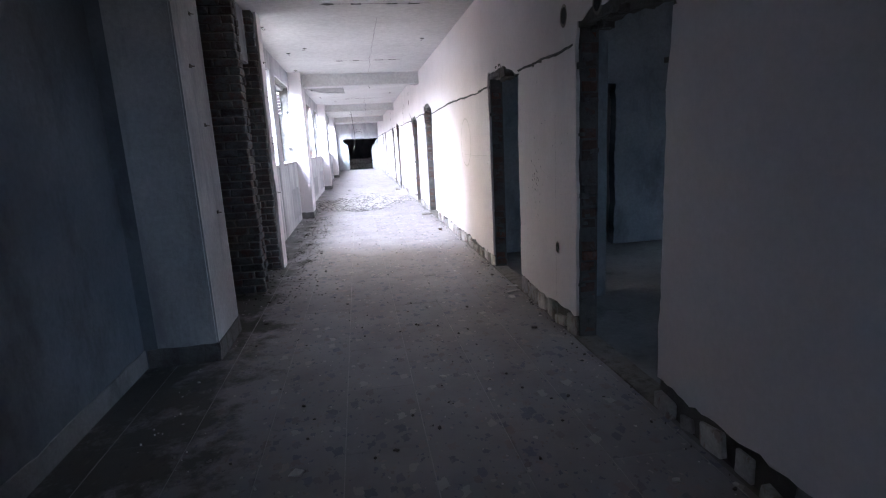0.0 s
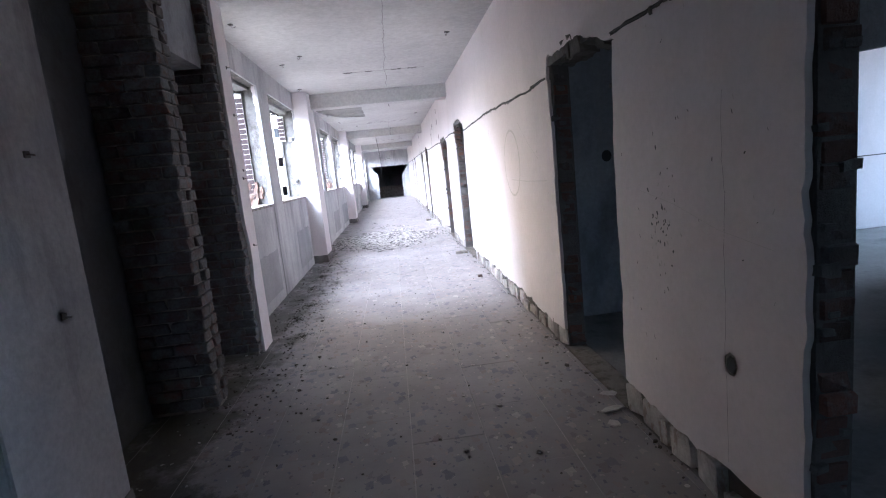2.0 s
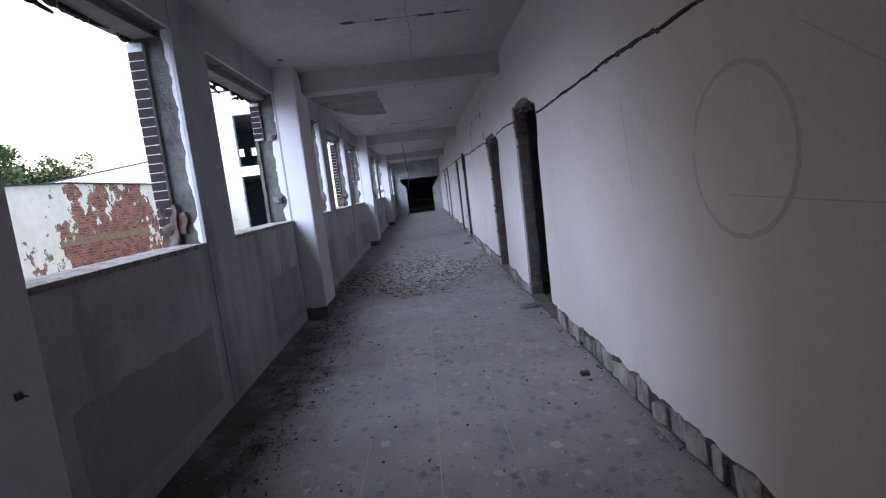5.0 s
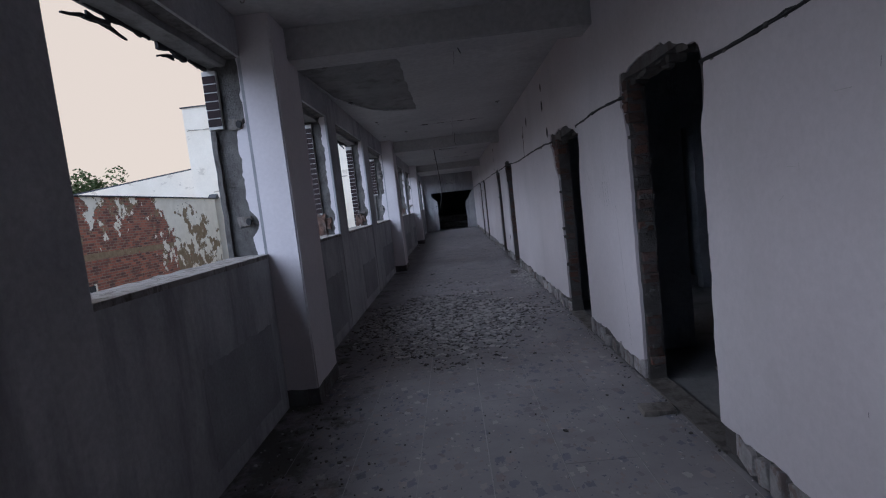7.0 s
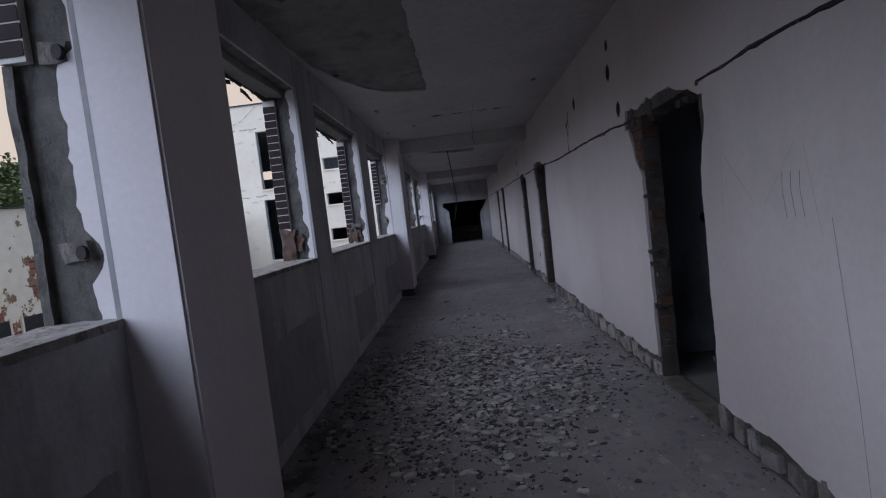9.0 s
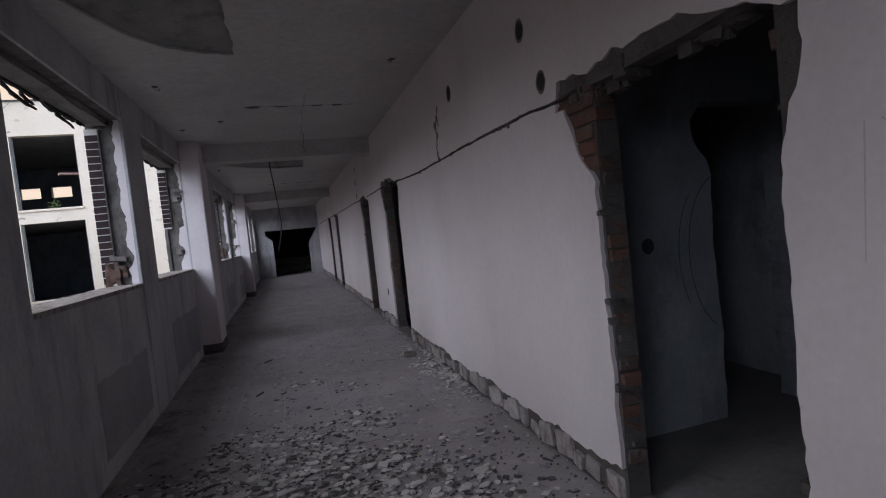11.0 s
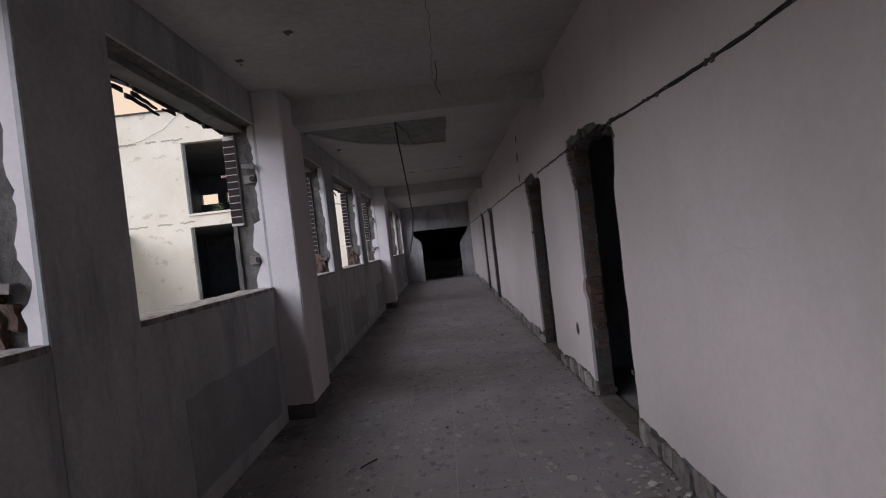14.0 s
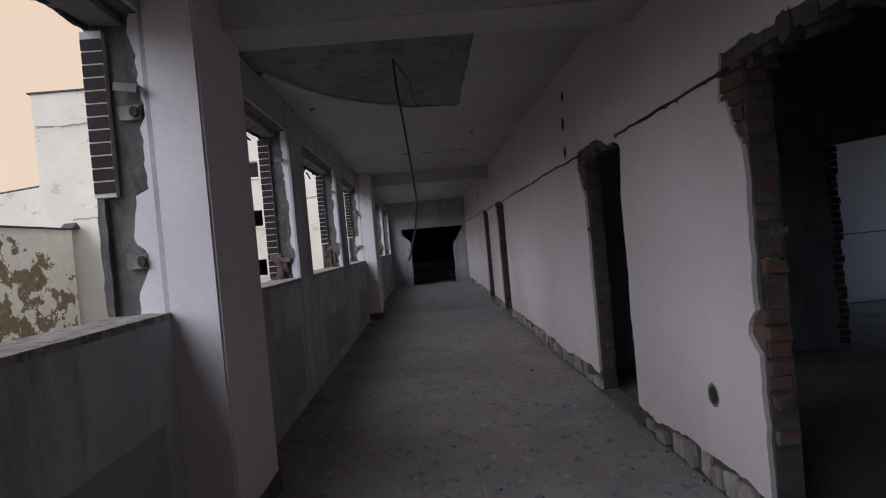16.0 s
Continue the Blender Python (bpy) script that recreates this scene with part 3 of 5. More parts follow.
def mark(name, parent, pts, width, material, axis="x", at=R - 0.0012):
    """A painted or scratched stroke lying on a wall."""
    bm = bmesh.new()
    up, dn = [], []
    for i, (u, v) in enumerate(pts):
        a, b = pts[max(i - 1, 0)], pts[min(i + 1, len(pts) - 1)]
        d = Vector((b[0] - a[0], b[1] - a[1])).normalized()
        w = width * (0.6 + 0.5 * abs(noise.noise(Vector((u * 9, v * 9, 1)))))
        up.append((u - d.y * w, v + d.x * w))
        dn.append((u + d.y * w, v - d.x * w))
    rows = [[bm.verts.new((at, u, v) if axis == "x" else (u, at, v)) for u, v in side] for side in (up, dn)]
    for k in range(len(pts) - 1):
        bm.faces.new((rows[0][k], rows[0][k + 1], rows[1][k + 1], rows[1][k]))
    return part(name, bm, material, parent)


def arc(cu, cv, ru, rv, a0, a1, k=20):
    return [(cu + ru * math.cos(radians(a0 + (a1 - a0) * i / k)), cv + rv * math.sin(radians(a0 + (a1 - a0) * i / k))) for i in range(k + 1)]


mark("pencil_mark", wall_right, arc(7.03, 1.44, 0.31, 0.315, 15, 365), 0.016, FAINT_INK)
mark("pencil_mark", wall_right, [(8.0, 1.3), (8.05, 1.6), (8.1, 1.85)], 0.006, FAINT_INK)
mark("pencil_mark", wall_right, [(5.9, 1.28), (6.5, 1.27), (7.1, 1.28)], 0.003, FAINT_INK)
mark("pencil_mark", wall_right, [(6.1, 1.45), (6.4, 1.6), (6.7, 1.8)], 0.003, FAINT_INK)
for stroke in (((12.5, 1.25), (12.48, 1.62)), ((12.44, 1.62), (12.18, 1.36)), ((12.1, 1.36), (11.86, 1.62)), ((11.8, 1.6), (11.72, 1.22))):
    mark("pencil_mark", wall_right, list(stroke), 0.003, FAINT_INK)
for y in (11.82, 11.88, 11.94):
    mark("scratch", wall_right, [(y, 1.3), (y + 0.02, 1.42), (y + 0.015, 1.5)], 0.0022, INK)
mark("scratch", wall_right, [(11.55, 0.2), (11.58, 0.6), (11.62, 0.95), (11.66, 1.3)], 0.0016, INK)
mark("scratch", wall_right, [(3.76 + rag(z, 3, 0.012), z) for z in line(0.2, 1.62, 0.03)], 0.0011, INK)
mark("scratch", wall_right, [(3.5, 1.08), (3.8, 1.12), (4.1, 1.2), (4.4, 1.25)], 0.0012, FAINT_INK)
for i in range(95):
    y, z = rnd.uniform(3.45, 4.6), rnd.uniform(0.4, 2.0)
    if i < 60:
        y, z = 4.2 + rnd.gauss(0, 0.05), rnd.gauss(1.08, 0.13)
    mark("scuff", wall_right, [(y, z), (y + rnd.uniform(-0.012, 0.012), z + rnd.uniform(0.004, 0.02))], rnd.uniform(0.003, 0.008) if i < 60 else rnd.uniform(0.0015, 0.004), INK if i % 3 else FAINT_INK)
for i in range(60):
    y, z = rnd.choice([rnd.uniform(5.7, 10.0), rnd.uniform(13.9, 18.2), rnd.uniform(19.4, 20.6)]), rnd.uniform(0.4, 1.9)
    if rnd.random() < 0.35:
        mark("scuff", wall_right, [(y, z), (y + rnd.uniform(-0.08, 0.08), z + rnd.uniform(-0.02, 0.03))], 0.0018, FAINT_INK)
    else:
        mark("scuff", wall_right, [(y, z), (y + rnd.uniform(-0.006, 0.006), z + rnd.uniform(0.008, 0.03))], rnd.uniform(0.0008, 0.0018), FAINT_INK if i % 3 else INK)
for stroke in (arc(15.5, 1.42, 0.42, 0.16, 200, 335), arc(15.3, 1.2, 0.3, 0.10, 210, 300), [(15.0, 1.9), (15.12, 1.885), (15.3, 1.895)], [(16.9, 1.3), (17.1, 1.26), (17.5, 1.25)], arc(16.8, 1.5, 0.25, 0.2, 230, 320), [(14.4, 1.0), (14.43, 0.93), (14.45, 0.9)]):
    mark("scratch", wall_right, list(stroke), 0.0011, FAINT_INK)
for y in (27.75, 28.15, 28.5, 30.2, 30.6):
    z = 1.85
    while z > 0.55:
        mark("graffiti_mark", wall_right, arc(y, z, 0.09, 0.07, rnd.uniform(0, 90), rnd.uniform(200, 360), 8), 0.010, INK)
        z -= rnd.uniform(0.14, 0.24)

# plaster lumps hanging round the vertical chase
mark("cable_chase_branch", wall_right, [(16.2, 2.08), (16.22, 2.2), (16.17, 2.3), (16.2, 2.38), (16.16, 2.44)], 0.022, CRUMB)
bm = bmesh.new()
for y, z, h in ((16.19, 2.14, 0.012), (16.2, 2.24, 0.016), (16.17, 2.33, 0.03), (16.2, 2.40, 0.034), (16.14, 2.46, 0.022), (16.1, 2.53, 0.014), (16.18, 2.07, 0.03)):
    rough_block(bm, R - 0.006, R + 0.01, y - h * 0.8, y + h * 0.8, z - h * 1.3, z + h * 1.3, y * 9 + z * 31, h * 0.5, 3)
part("hacked_plaster", bm, MORTAR, wall_right, "rough hacked plaster round the upright chase")
mark("cable_chase_branch", wall_right, [(16.1, 2.38), (16.12, 2.48), (16.08, 2.56)], 0.02, MORTAR)

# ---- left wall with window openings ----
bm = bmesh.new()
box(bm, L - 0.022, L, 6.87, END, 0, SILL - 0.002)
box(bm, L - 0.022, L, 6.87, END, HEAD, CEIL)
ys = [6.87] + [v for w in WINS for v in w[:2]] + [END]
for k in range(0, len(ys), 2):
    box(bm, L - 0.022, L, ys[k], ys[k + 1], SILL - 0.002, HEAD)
wall_left = structure("wall_left", "grimy white parapet wall with empty window openings, shade added to its tone", "wall", bm, OLD_PLASTER)
bm = bmesh.new()
box(bm, L - 0.30, L - 0.0225, 6.87, END, -0.3, SILL - 0.03)
box(bm, L - 0.30, L - 0.0225, 6.87, END, HEAD - 0.002, TOP)
for k in range(0, len(ys), 2):
    box(bm, L - 0.30, L - 0.0225, ys[k] + (0.02 if k else 0), ys[k + 1] - 0.004, SILL - 0.03, HEAD - 0.002)
part("masonry_core", bm, DARK_MORTAR, wall_left, "rough brown mortar and masonry")

tile_bm = bmesh.new()
bmesh.ops.create_cube(tile_bm, size=1.0)
bmesh.ops.bevel(tile_bm, geom=list(tile_bm.edges), offset=0.05, segments=1, affect='EDGES')
tile_me = bpy.data.meshes.new("facing_tile")
tile_bm.to_mesh(tile_me)
tile_bm.free()
tile_me.materials.append(TILE)

for i, (a, b, low, band, col) in enumerate(WINS):
    win = structure("window_%d" % (i + 1), "empty window opening with broken reveal and brown facing tiles", "window")
    # smooth remains of the reveal plaster, ragged towards the outside
    edge = []
    for z in line(SILL - 0.01, HEAD, 0.03):
        w = band + (0.0 if col else 0.05) + rag(z, 130 + i, 0.03)
        if col and z < low:
            w -= 0.07
        w += bump(z, 1.48, 0.10, 0.05) + bump(z, 2.24, 0.07, 0.05 if col else 0.0)
        edge.append((max(-1.79, min(-1.53, L - 0.30 + w)), z))
    bm = bmesh.new()
    prism(bm, edge + [(L - 0.0235, HEAD), (L - 0.0235, SILL - 0.01)], "y", b + 0.001, b + 0.021)
    part("reveal", bm, PLASTER, win, "white plaster reveal with a ragged broken edge")
    bm = bmesh.new()
    prism(bm, [(L - 0.022, SILL), (L - 0.28 , SILL), (L - 0.28, HEAD - 0.03), (L - 0.022, HEAD - 0.03)], "y", a - 0.006, a - 0.001)
    part("near_reveal", bm, PLASTER, win)
    # tile strip with its grout bed
    bm = bmesh.new()
    box(bm, L - 0.302, L - 0.198, b - 0.014, b + 0.02, low - 0.02, 2.65)
    part("grout_bed", bm, GROUT, win, "white mortar bed")
    z = low
    while z < 2.60:
        t = new("facing_tile", tile_me)
        t.parent = win
        t.location = (L - 0.25 + rnd.uniform(-0.002, 0.002), b - 0.0145, z + 0.0285)
        t.scale = (0.101, 0.006, 0.056)
        z += 0.064
    bm = bmesh.new()
    if low - SILL > 0.1:
        rough_block(bm, L - 0.301, L - 0.262, b - 0.008, b + 0.03, SILL, low - 0.025, i * 9.0, 0.007, 11)
    if len(bm.verts):
        part("broken_edge", bm, DARK_MORTAR, win)
    else:
        bm.free()
    if not col:
        bm = bmesh.new()
        tall = rnd.uniform(0.2, 0.34)
        rough_block(bm, L - 0.285, L - 0.17, b - 0.022, b + 0.05, SILL - 0.01, SILL + tall, i * 7.0, 0.03, 7)
        rough_block(bm, L - 0.20, L - 0.11, b - 0.012, b + 0.05, SILL + tall * 0.3, SILL + tall * 0.8, i * 5.0 + 2, 0.028, 5)
        part("broken_brickwork", bm, BRICK_STUMP, win, "broken red brick and brown mortar at the foot of the reveal")
    # rough sill and head
    bm = bmesh.new()
    rows = []
    for u in range(7):
        x = L + 0.004 - 0.31 * u / 6
        rows.append([bm.verts.new((x + (rag(y, 7 + i, 0.005 if u == 0 else 0.014) if u in (0, 6) else 0), y, SILL + (0 if u == 0 else 0.005 * noise.noise(Vector((x * 41, y * 31, i))) + 0.006 * noise.noise(Vector((x * 11, y * 7, i))) + 0.002))) for y in line(a + 0.001, b - 0.002, 0.05)])
    for r0, r1 in zip(rows, rows[1:]):
        for k in range(len(r0) - 1):
            bm.faces.new((r0[k], r0[k + 1], r1[k + 1], r1[k]))
    ext = bmesh.ops.extrude_face_region(bm, geom=list(bm.faces))
    for g in ext["geom"]:
        if isinstance(g, bmesh.types.BMVert):
            g.co.z = SILL - 0.032
    part("sill", bm, SILLSTONE, win, "crumbling pale concrete sill")
    bm = bmesh.new()
    rough_block(bm, L - 0.30, L - 0.12, a - 0.01, b + 0.02, HEAD - 0.05, HEAD + 0.01, i * 3.0, 0.022, 8)
    part("head_mortar", bm, CONCRETE, win, "rough broken soffit")
    # torn black felt along the outer head
    bm = bmesh.new()
    y = a + 0.02
    while y < b - 0.1:
        w = rnd.uniform(0.18, 0.6)
        w = min(w, b - y)
        up = [(u, HEAD - 0.045 + rag(u, i, 0.012)) for u in line(y, y + w, 0.03)]
        dn = [(u, HEAD - 0.066 - 0.05 * abs(noise.noise(Vector((u * 4, i, 2)))) + rag(u, i + 5, 0.022)) for u in line(y, y + w, 0.03)]
        prism(bm, up + dn[::-1], "x", L - 0.285 + rnd.uniform(-0.01, 0.02), L - 0.262)
        y += w + rnd.uniform(0.0, 0.1)
    for k in range(4):
        u, run_, drop = rnd.uniform(a + 0.2, b - 0.45), rnd.uniform(0.16, 0.4), rnd.uniform(0.02, 0.07)
        top_z = HEAD - 0.07 - rnd.uniform(0, 0.03)
        sg = rnd.choice((-1, 1, 1))
        up = [(u + sg * run_ * f, top_z - drop * f ** 1.5 + rag(f, u, 0.008)) for f in (0, 0.2, 0.4, 0.6, 0.8, 1)]
        dn = [(p, q - 0.028 * (1 - 0.7 * f) - 0.004 + rag(f, u + 2, 0.006)) for (p, q), f in zip(up, (0, 0.2, 0.4, 0.6, 0.8, 1))]
        xx = L - 0.29 + rnd.uniform(-0.02, 0.05)
        prism(bm, up + dn[::-1], "x", xx, xx + 0.012)
    part("torn_felt", bm, BLACK, win, "torn black felt strip")
    if col:
        for z, x in ((2.24, -1.60), (1.50, -1.63)):
            bm = bmesh.new()
            rough_block(bm, x - 0.055, x + 0.05, b - 0.006, b + 0.02, z - 0.035, z + 0.04, z + i, 0.014, 3)
            socket = part("anchor_socket", bm, MORTAR, win, "broken mortar round an anchor hole")
            bm = bmesh.new()
            # Black plug in place of the shade inside the anchor hole.
            prism(bm, [(x + 0.025 + 0.02 * math.cos(q), z + 0.028 * math.sin(q)) for q in (math.tau * k / 10 for k in range(10))], "y", b - 0.022, b + 0.01)
            part("anchor_hole", bm, BLACK, socket)


def bracket(x, y, z, size):
    b = new("wall_bracket")
    tagged(b, "short rusty steel bracket remaining in a window reveal", "bracket", "window brackets")
    bm = bmesh.new()
    box(bm, -0.05 * size, 0.05 * size, -0.055, 0.005, -0.003, 0.003)
    box(bm, -0.05 * size, 0.05 * size, -0.055, -0.05, -0.04, 0.003)
    bmesh.ops.bevel(bm, geom=list(bm.edges), offset=0.0015, segments=1, affect='EDGES')
    part("strap", bm, STEEL, b)
    bm = bmesh.new()
    tube(bm, [(0.02, -0.03, 0.001), (0.02, -0.03, 0.010)], 0.008, 8)
    part("bolt", bm, STEEL, b)
    b.location, b.rotation_euler = (x, y, z), (0, 0.15, 0.1)


for x, y, z, s in ((-1.59, 19.55, 2.37, 1.1), (-1.66, 16.85, 1.5, 1.3), (-1.62, 22.22, 1.45, 0.8), (-1.6, 22.22, 2.45, 0.8), (-1.58, 24.93, 1.6, 0.9), (-1.58, 24.93, 2.4, 0.8), (-1.56, 27.65, 2.2, 0.9), (-1.56, 27.65, 1.55, 0.8)):
    bracket(x, y + 0.005, z, s)

# grey cement patches on the parapet
for k, (a, b, *_) in enumerate(WINS):
    for y0, y1, z0, z1 in ((a + (0.75 if k % 2 else 0.35), b - 0.15, 0.13, 0.66 + 0.12 * (k % 3) / 2),):
        out = [(y, z0 + rag(y, 3, 0.012)) for y in line(y0, y1, 0.04)[:-1]] + [(y1 + rag(z, 5, 0.014), z) for z in line(z0, z1, 0.04)[:-1]] + [(y, z1 + rag(y, 8, 0.025)) for y in line(y1, y0, 0.04)[:-1]] + [(y0 + rag(z, 9, 0.014), z) for z in line(z1, z0, 0.04)[:-1]]
        bm = bmesh.new()
        prism(bm, out, "x", L + 0.0014, L - 0.01)
        part("cement_patch", bm, PATCH, wall_left, "darker grey cement patch where a radiator was removed")

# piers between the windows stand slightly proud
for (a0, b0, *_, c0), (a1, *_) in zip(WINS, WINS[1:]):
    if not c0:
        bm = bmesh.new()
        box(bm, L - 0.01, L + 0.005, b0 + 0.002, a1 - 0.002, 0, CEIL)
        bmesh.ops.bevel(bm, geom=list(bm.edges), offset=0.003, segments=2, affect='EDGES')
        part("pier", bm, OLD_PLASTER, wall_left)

# ---- columns and beams ----
for i, y in enumerate(COLS):
    bm = bmesh.new()
    depth = 0.66 if i else 0.64
    x0 = -1.79 if i == 0 else L - 0.0225
    box(bm, x0, -1.295 if i == 0 else -1.25, y + 0.0005, y + depth, 0, CEIL)
    bmesh.ops.bevel(bm, geom=[e for e in bm.edges if abs(e.verts[0].co.z - e.verts[1].co.z) > 1], offset=0.012, segments=2, affect='EDGES')
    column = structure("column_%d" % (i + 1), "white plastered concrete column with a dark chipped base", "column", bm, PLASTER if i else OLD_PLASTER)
    bm = bmesh.new()
    rough_block(bm, x0 + 0.02, (-1.295 if i == 0 else -1.25) + 0.006, y - 0.006, y + depth + 0.006, 0.0, 0.135, i * 4.0, 0.009, 7)
    part("column_base", bm, LINTEL, column, "dark chipped skirting")
    bm = bmesh.new()
    box(bm, L - 0.02 if i else -1.79, R, y + 0.38, y + 0.72, 2.78, CEIL + 0.02)
    bmesh.ops.bevel(bm, geom=[e for e in bm.edges if abs(e.verts[0].co.x - e.verts[1].co.x) > 1], offset=0.01, segments=2, affect='EDGES')
    structure("beam_%d" % (i + 1), "white painted concrete ceiling beam across the corridor", "beam", bm, CEILING)

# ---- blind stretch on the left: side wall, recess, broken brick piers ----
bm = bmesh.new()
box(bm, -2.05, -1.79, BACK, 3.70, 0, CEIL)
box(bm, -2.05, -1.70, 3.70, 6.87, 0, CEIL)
wall_side = structure("wall_side", "stained grey plaster side wall with its shade in the colour", "wall", bm, SIDE_PLASTER)
bm = bmesh.new()
out = [(y, 0.0) for y in (BACK, 3.70)] + [(y, 0.13 + rag(y, 2, 0.015)) for y in line(3.70, BACK, 0.06)]
prism(bm, out, "x", -1.792, -1.782)
part("skirting", bm, CONCRETE, wall_side, "grey chipped skirting")
for i, (y0, y1, x0, x1, top) in enumerate(((5.41, 5.63, -1.70, -1.255, CEIL), (6.52, 6.86, -1.70, -1.26, CEIL))):
    stub = structure("brick_pier_%d" % (i + 1), "broken brick pier of a removed partition with mortar smears", "pier")
    bm = bmesh.new()
    box(bm, x0, x1 - 0.02, y0 + 0.03, y1, 0, top)
    part("core", bm, MORTAR, stub)
    z, k = 0.03, 0
    while z < top - 0.04:
        cuts = [x0, x0 + 0.22, x1] if k % 2 else [x0, x0 + 0.11, x0 + 0.34, x1]
        for u, v in zip(cuts, cuts[1:]):
            last = v == x1
            piece("brick", GREY_BRICKS, stub, ((u + v) / 2 + (rnd.uniform(-0.012, 0.012) if last else 0), y0 + 0.055 + rnd.uniform(-0.014, 0.012), z + 0.034), (v - u - 0.008, 0.12, 0.067), rnd.uniform(-0.03, 0.03), rnd.uniform(-0.03, 0.03))
        if i == 0:
            piece("brick", GREY_BRICKS, stub, (x1 - 0.05 + rnd.uniform(-0.012, 0.010), y0 + 0.165, z + 0.034), (0.11, 0.095, 0.067), rnd.uniform(-0.08, 0.08))
        z += COURSE
        k += 1
bm = bmesh.new()
edge = [(6.60 + rag(z, 77, 0.016) + bump(z, 0.9, 0.25, 0.05), z) for z in line(0, CEIL, 0.05)]
prism(bm, edge + [(6.885, CEIL), (6.885, 0)], "x", -1.262, -1.236)
prism(bm, [(-1.5, 0), (-1.262, 0), (-1.262, CEIL), (-1.5, CEIL)], "y", 6.862, 6.885)
structure("pier_plaster", "white plaster edge remaining on the broken pier", "wall", bm, PLASTER)
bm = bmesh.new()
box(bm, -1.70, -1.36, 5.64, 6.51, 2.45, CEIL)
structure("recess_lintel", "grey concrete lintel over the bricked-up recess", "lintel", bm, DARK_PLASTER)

# ---- ceiling: skim coat with fallen patches under a concrete slab ----
bm = bmesh.new()
box(bm, -2.05, OUT + 0.3, BACK - 0.3, 45.3, CEIL + 0.022, TOP)
bounds = [BACK] + [c + 0.72 for c in COLS]
ends = [c + 0.38 for c in COLS] + [END]
skim = bmesh.new()
for k, (y0, y1) in enumerate(zip(bounds, ends)):
    holes = {2: [(-1.45, -0.43, 16.05)], 3: [(-1.45, 0.31, 22.82)]}.get(k, [])
    pts = [(L if y0 > 6 else -1.79, y0)]
    for x0, x1, far in holes:
        seed = far
        pts = [(L, y0 + 1.2)]
        for x in line(x0, x1, 0.05):
            f = (x - x0) / (x1 - x0)
            reach = far - 1.4 * (1 - f) ** 3 * (1 if f < 0.6 else 1) + (0.1 if f > 0.62 and k == 3 else 0)
            pts.append((x, min(far + 0.08, reach) + rag(x, seed, 0.035)))
        for y in line(far, y0 + 0.1, 0.07):
            pts.append((x1 + rag(y, seed + 2, 0.02), y))
        pts.append((x1, y0))
    pts += [(R, y0), (R, y1), (L if y0 > 6 else -1.79, y1)]
    prism(skim, pts, "z", CEIL, CEIL + 0.02)
ceiling = structure("ceiling", "grey-white skimmed ceiling with fallen plaster patches and cracks", "ceiling", bm, CONCRETE)
part("skim_coat", skim, CEILING, ceiling, "grey-white ceiling paint with ragged missing patches")


def ceiling_mark(pts, width, material, drop=0.0015):
    bm = bmesh.new()
    up, dn = [], []
    for i, (x, y) in enumerate(pts):
        w = width * (0.4 + abs(noise.noise(Vector((x * 11, y * 11, 1)))) * 1.6)
        up.append((x + rag(y, 3, 0.008), y + w))
        dn.append((x + rag(y, 3, 0.008), y - w))
    prism(bm, up + dn[::-1], "z", CEIL - drop, CEIL + 0.006)
    part("ceiling_crack", bm, material, ceiling)


for y in (6.32, 10.2, 17.77, 25.85):
    ceiling_mark([(x, y + rag(x, y, 0.01)) for x in line(-0.5, 0.75, 0.05)], 0.004, CRUMB)
    for x in (-0.42, -0.1, 0.3, 0.55):
        ceiling_mark([(x - 0.05, y), (x, y + 0.01), (x + 0.05 + rnd.uniform(0, 0.05), y)], 0.03, CRUMB, 0.004)
for ya, yb in ((7.0, 11.7), (12.2, 13.6), (17.3, 19.8), (20.3, 21.3)):
    bm = bmesh.new()
    up = [(0.16 + rag(y * 0.35, 31, 0.03), y) for y in line(ya, yb, 0.06)]
    prism(bm, up + [(x + 0.004, y) for x, y in up[::-1]], "z", CEIL - 0.001, CEIL + 0.006)
    part("ceiling_crack", bm, CRUMB, ceiling)


def hook(x, y, z, turn):
    h = new("ceiling_hook")
    tagged(h, "small bent rusty wire hook in the plaster", "hook", "wire hooks")
    bm = bmesh.new()
    tube(bm, [(0, 0, 0.02), (0, 0, -0.02), (0.015, 0, -0.035), (0.035, 0.004, -0.03), (0.04, 0.004, -0.015)], 0.003, 5)
    part("wire", bm, STEEL, h)
    bm = bmesh.new()
    rough_block(bm, -0.022, 0.022, -0.03, 0.03, -0.006, 0.004, x * 9 + y, 0.008, 1)
    part("plug", bm, CRUMB, h)
    h.location, h.rotation_euler = (x, y, z), (0, 0, turn)


for k in range(9):
    hook(-1.3 + 0.1 * (k % 2), 7.4 + k * 1.9, CEIL, k * 1.3)
for k, (x, y) in enumerate(((-0.55, 4.9), (0.2, 5.0), (0.9, 8.3), (-0.9, 8.9), (0.9, 16.2), (-0.8, 18.4), (0.6, 24.5))):
    hook(x, y, CEIL, k * 0.9)
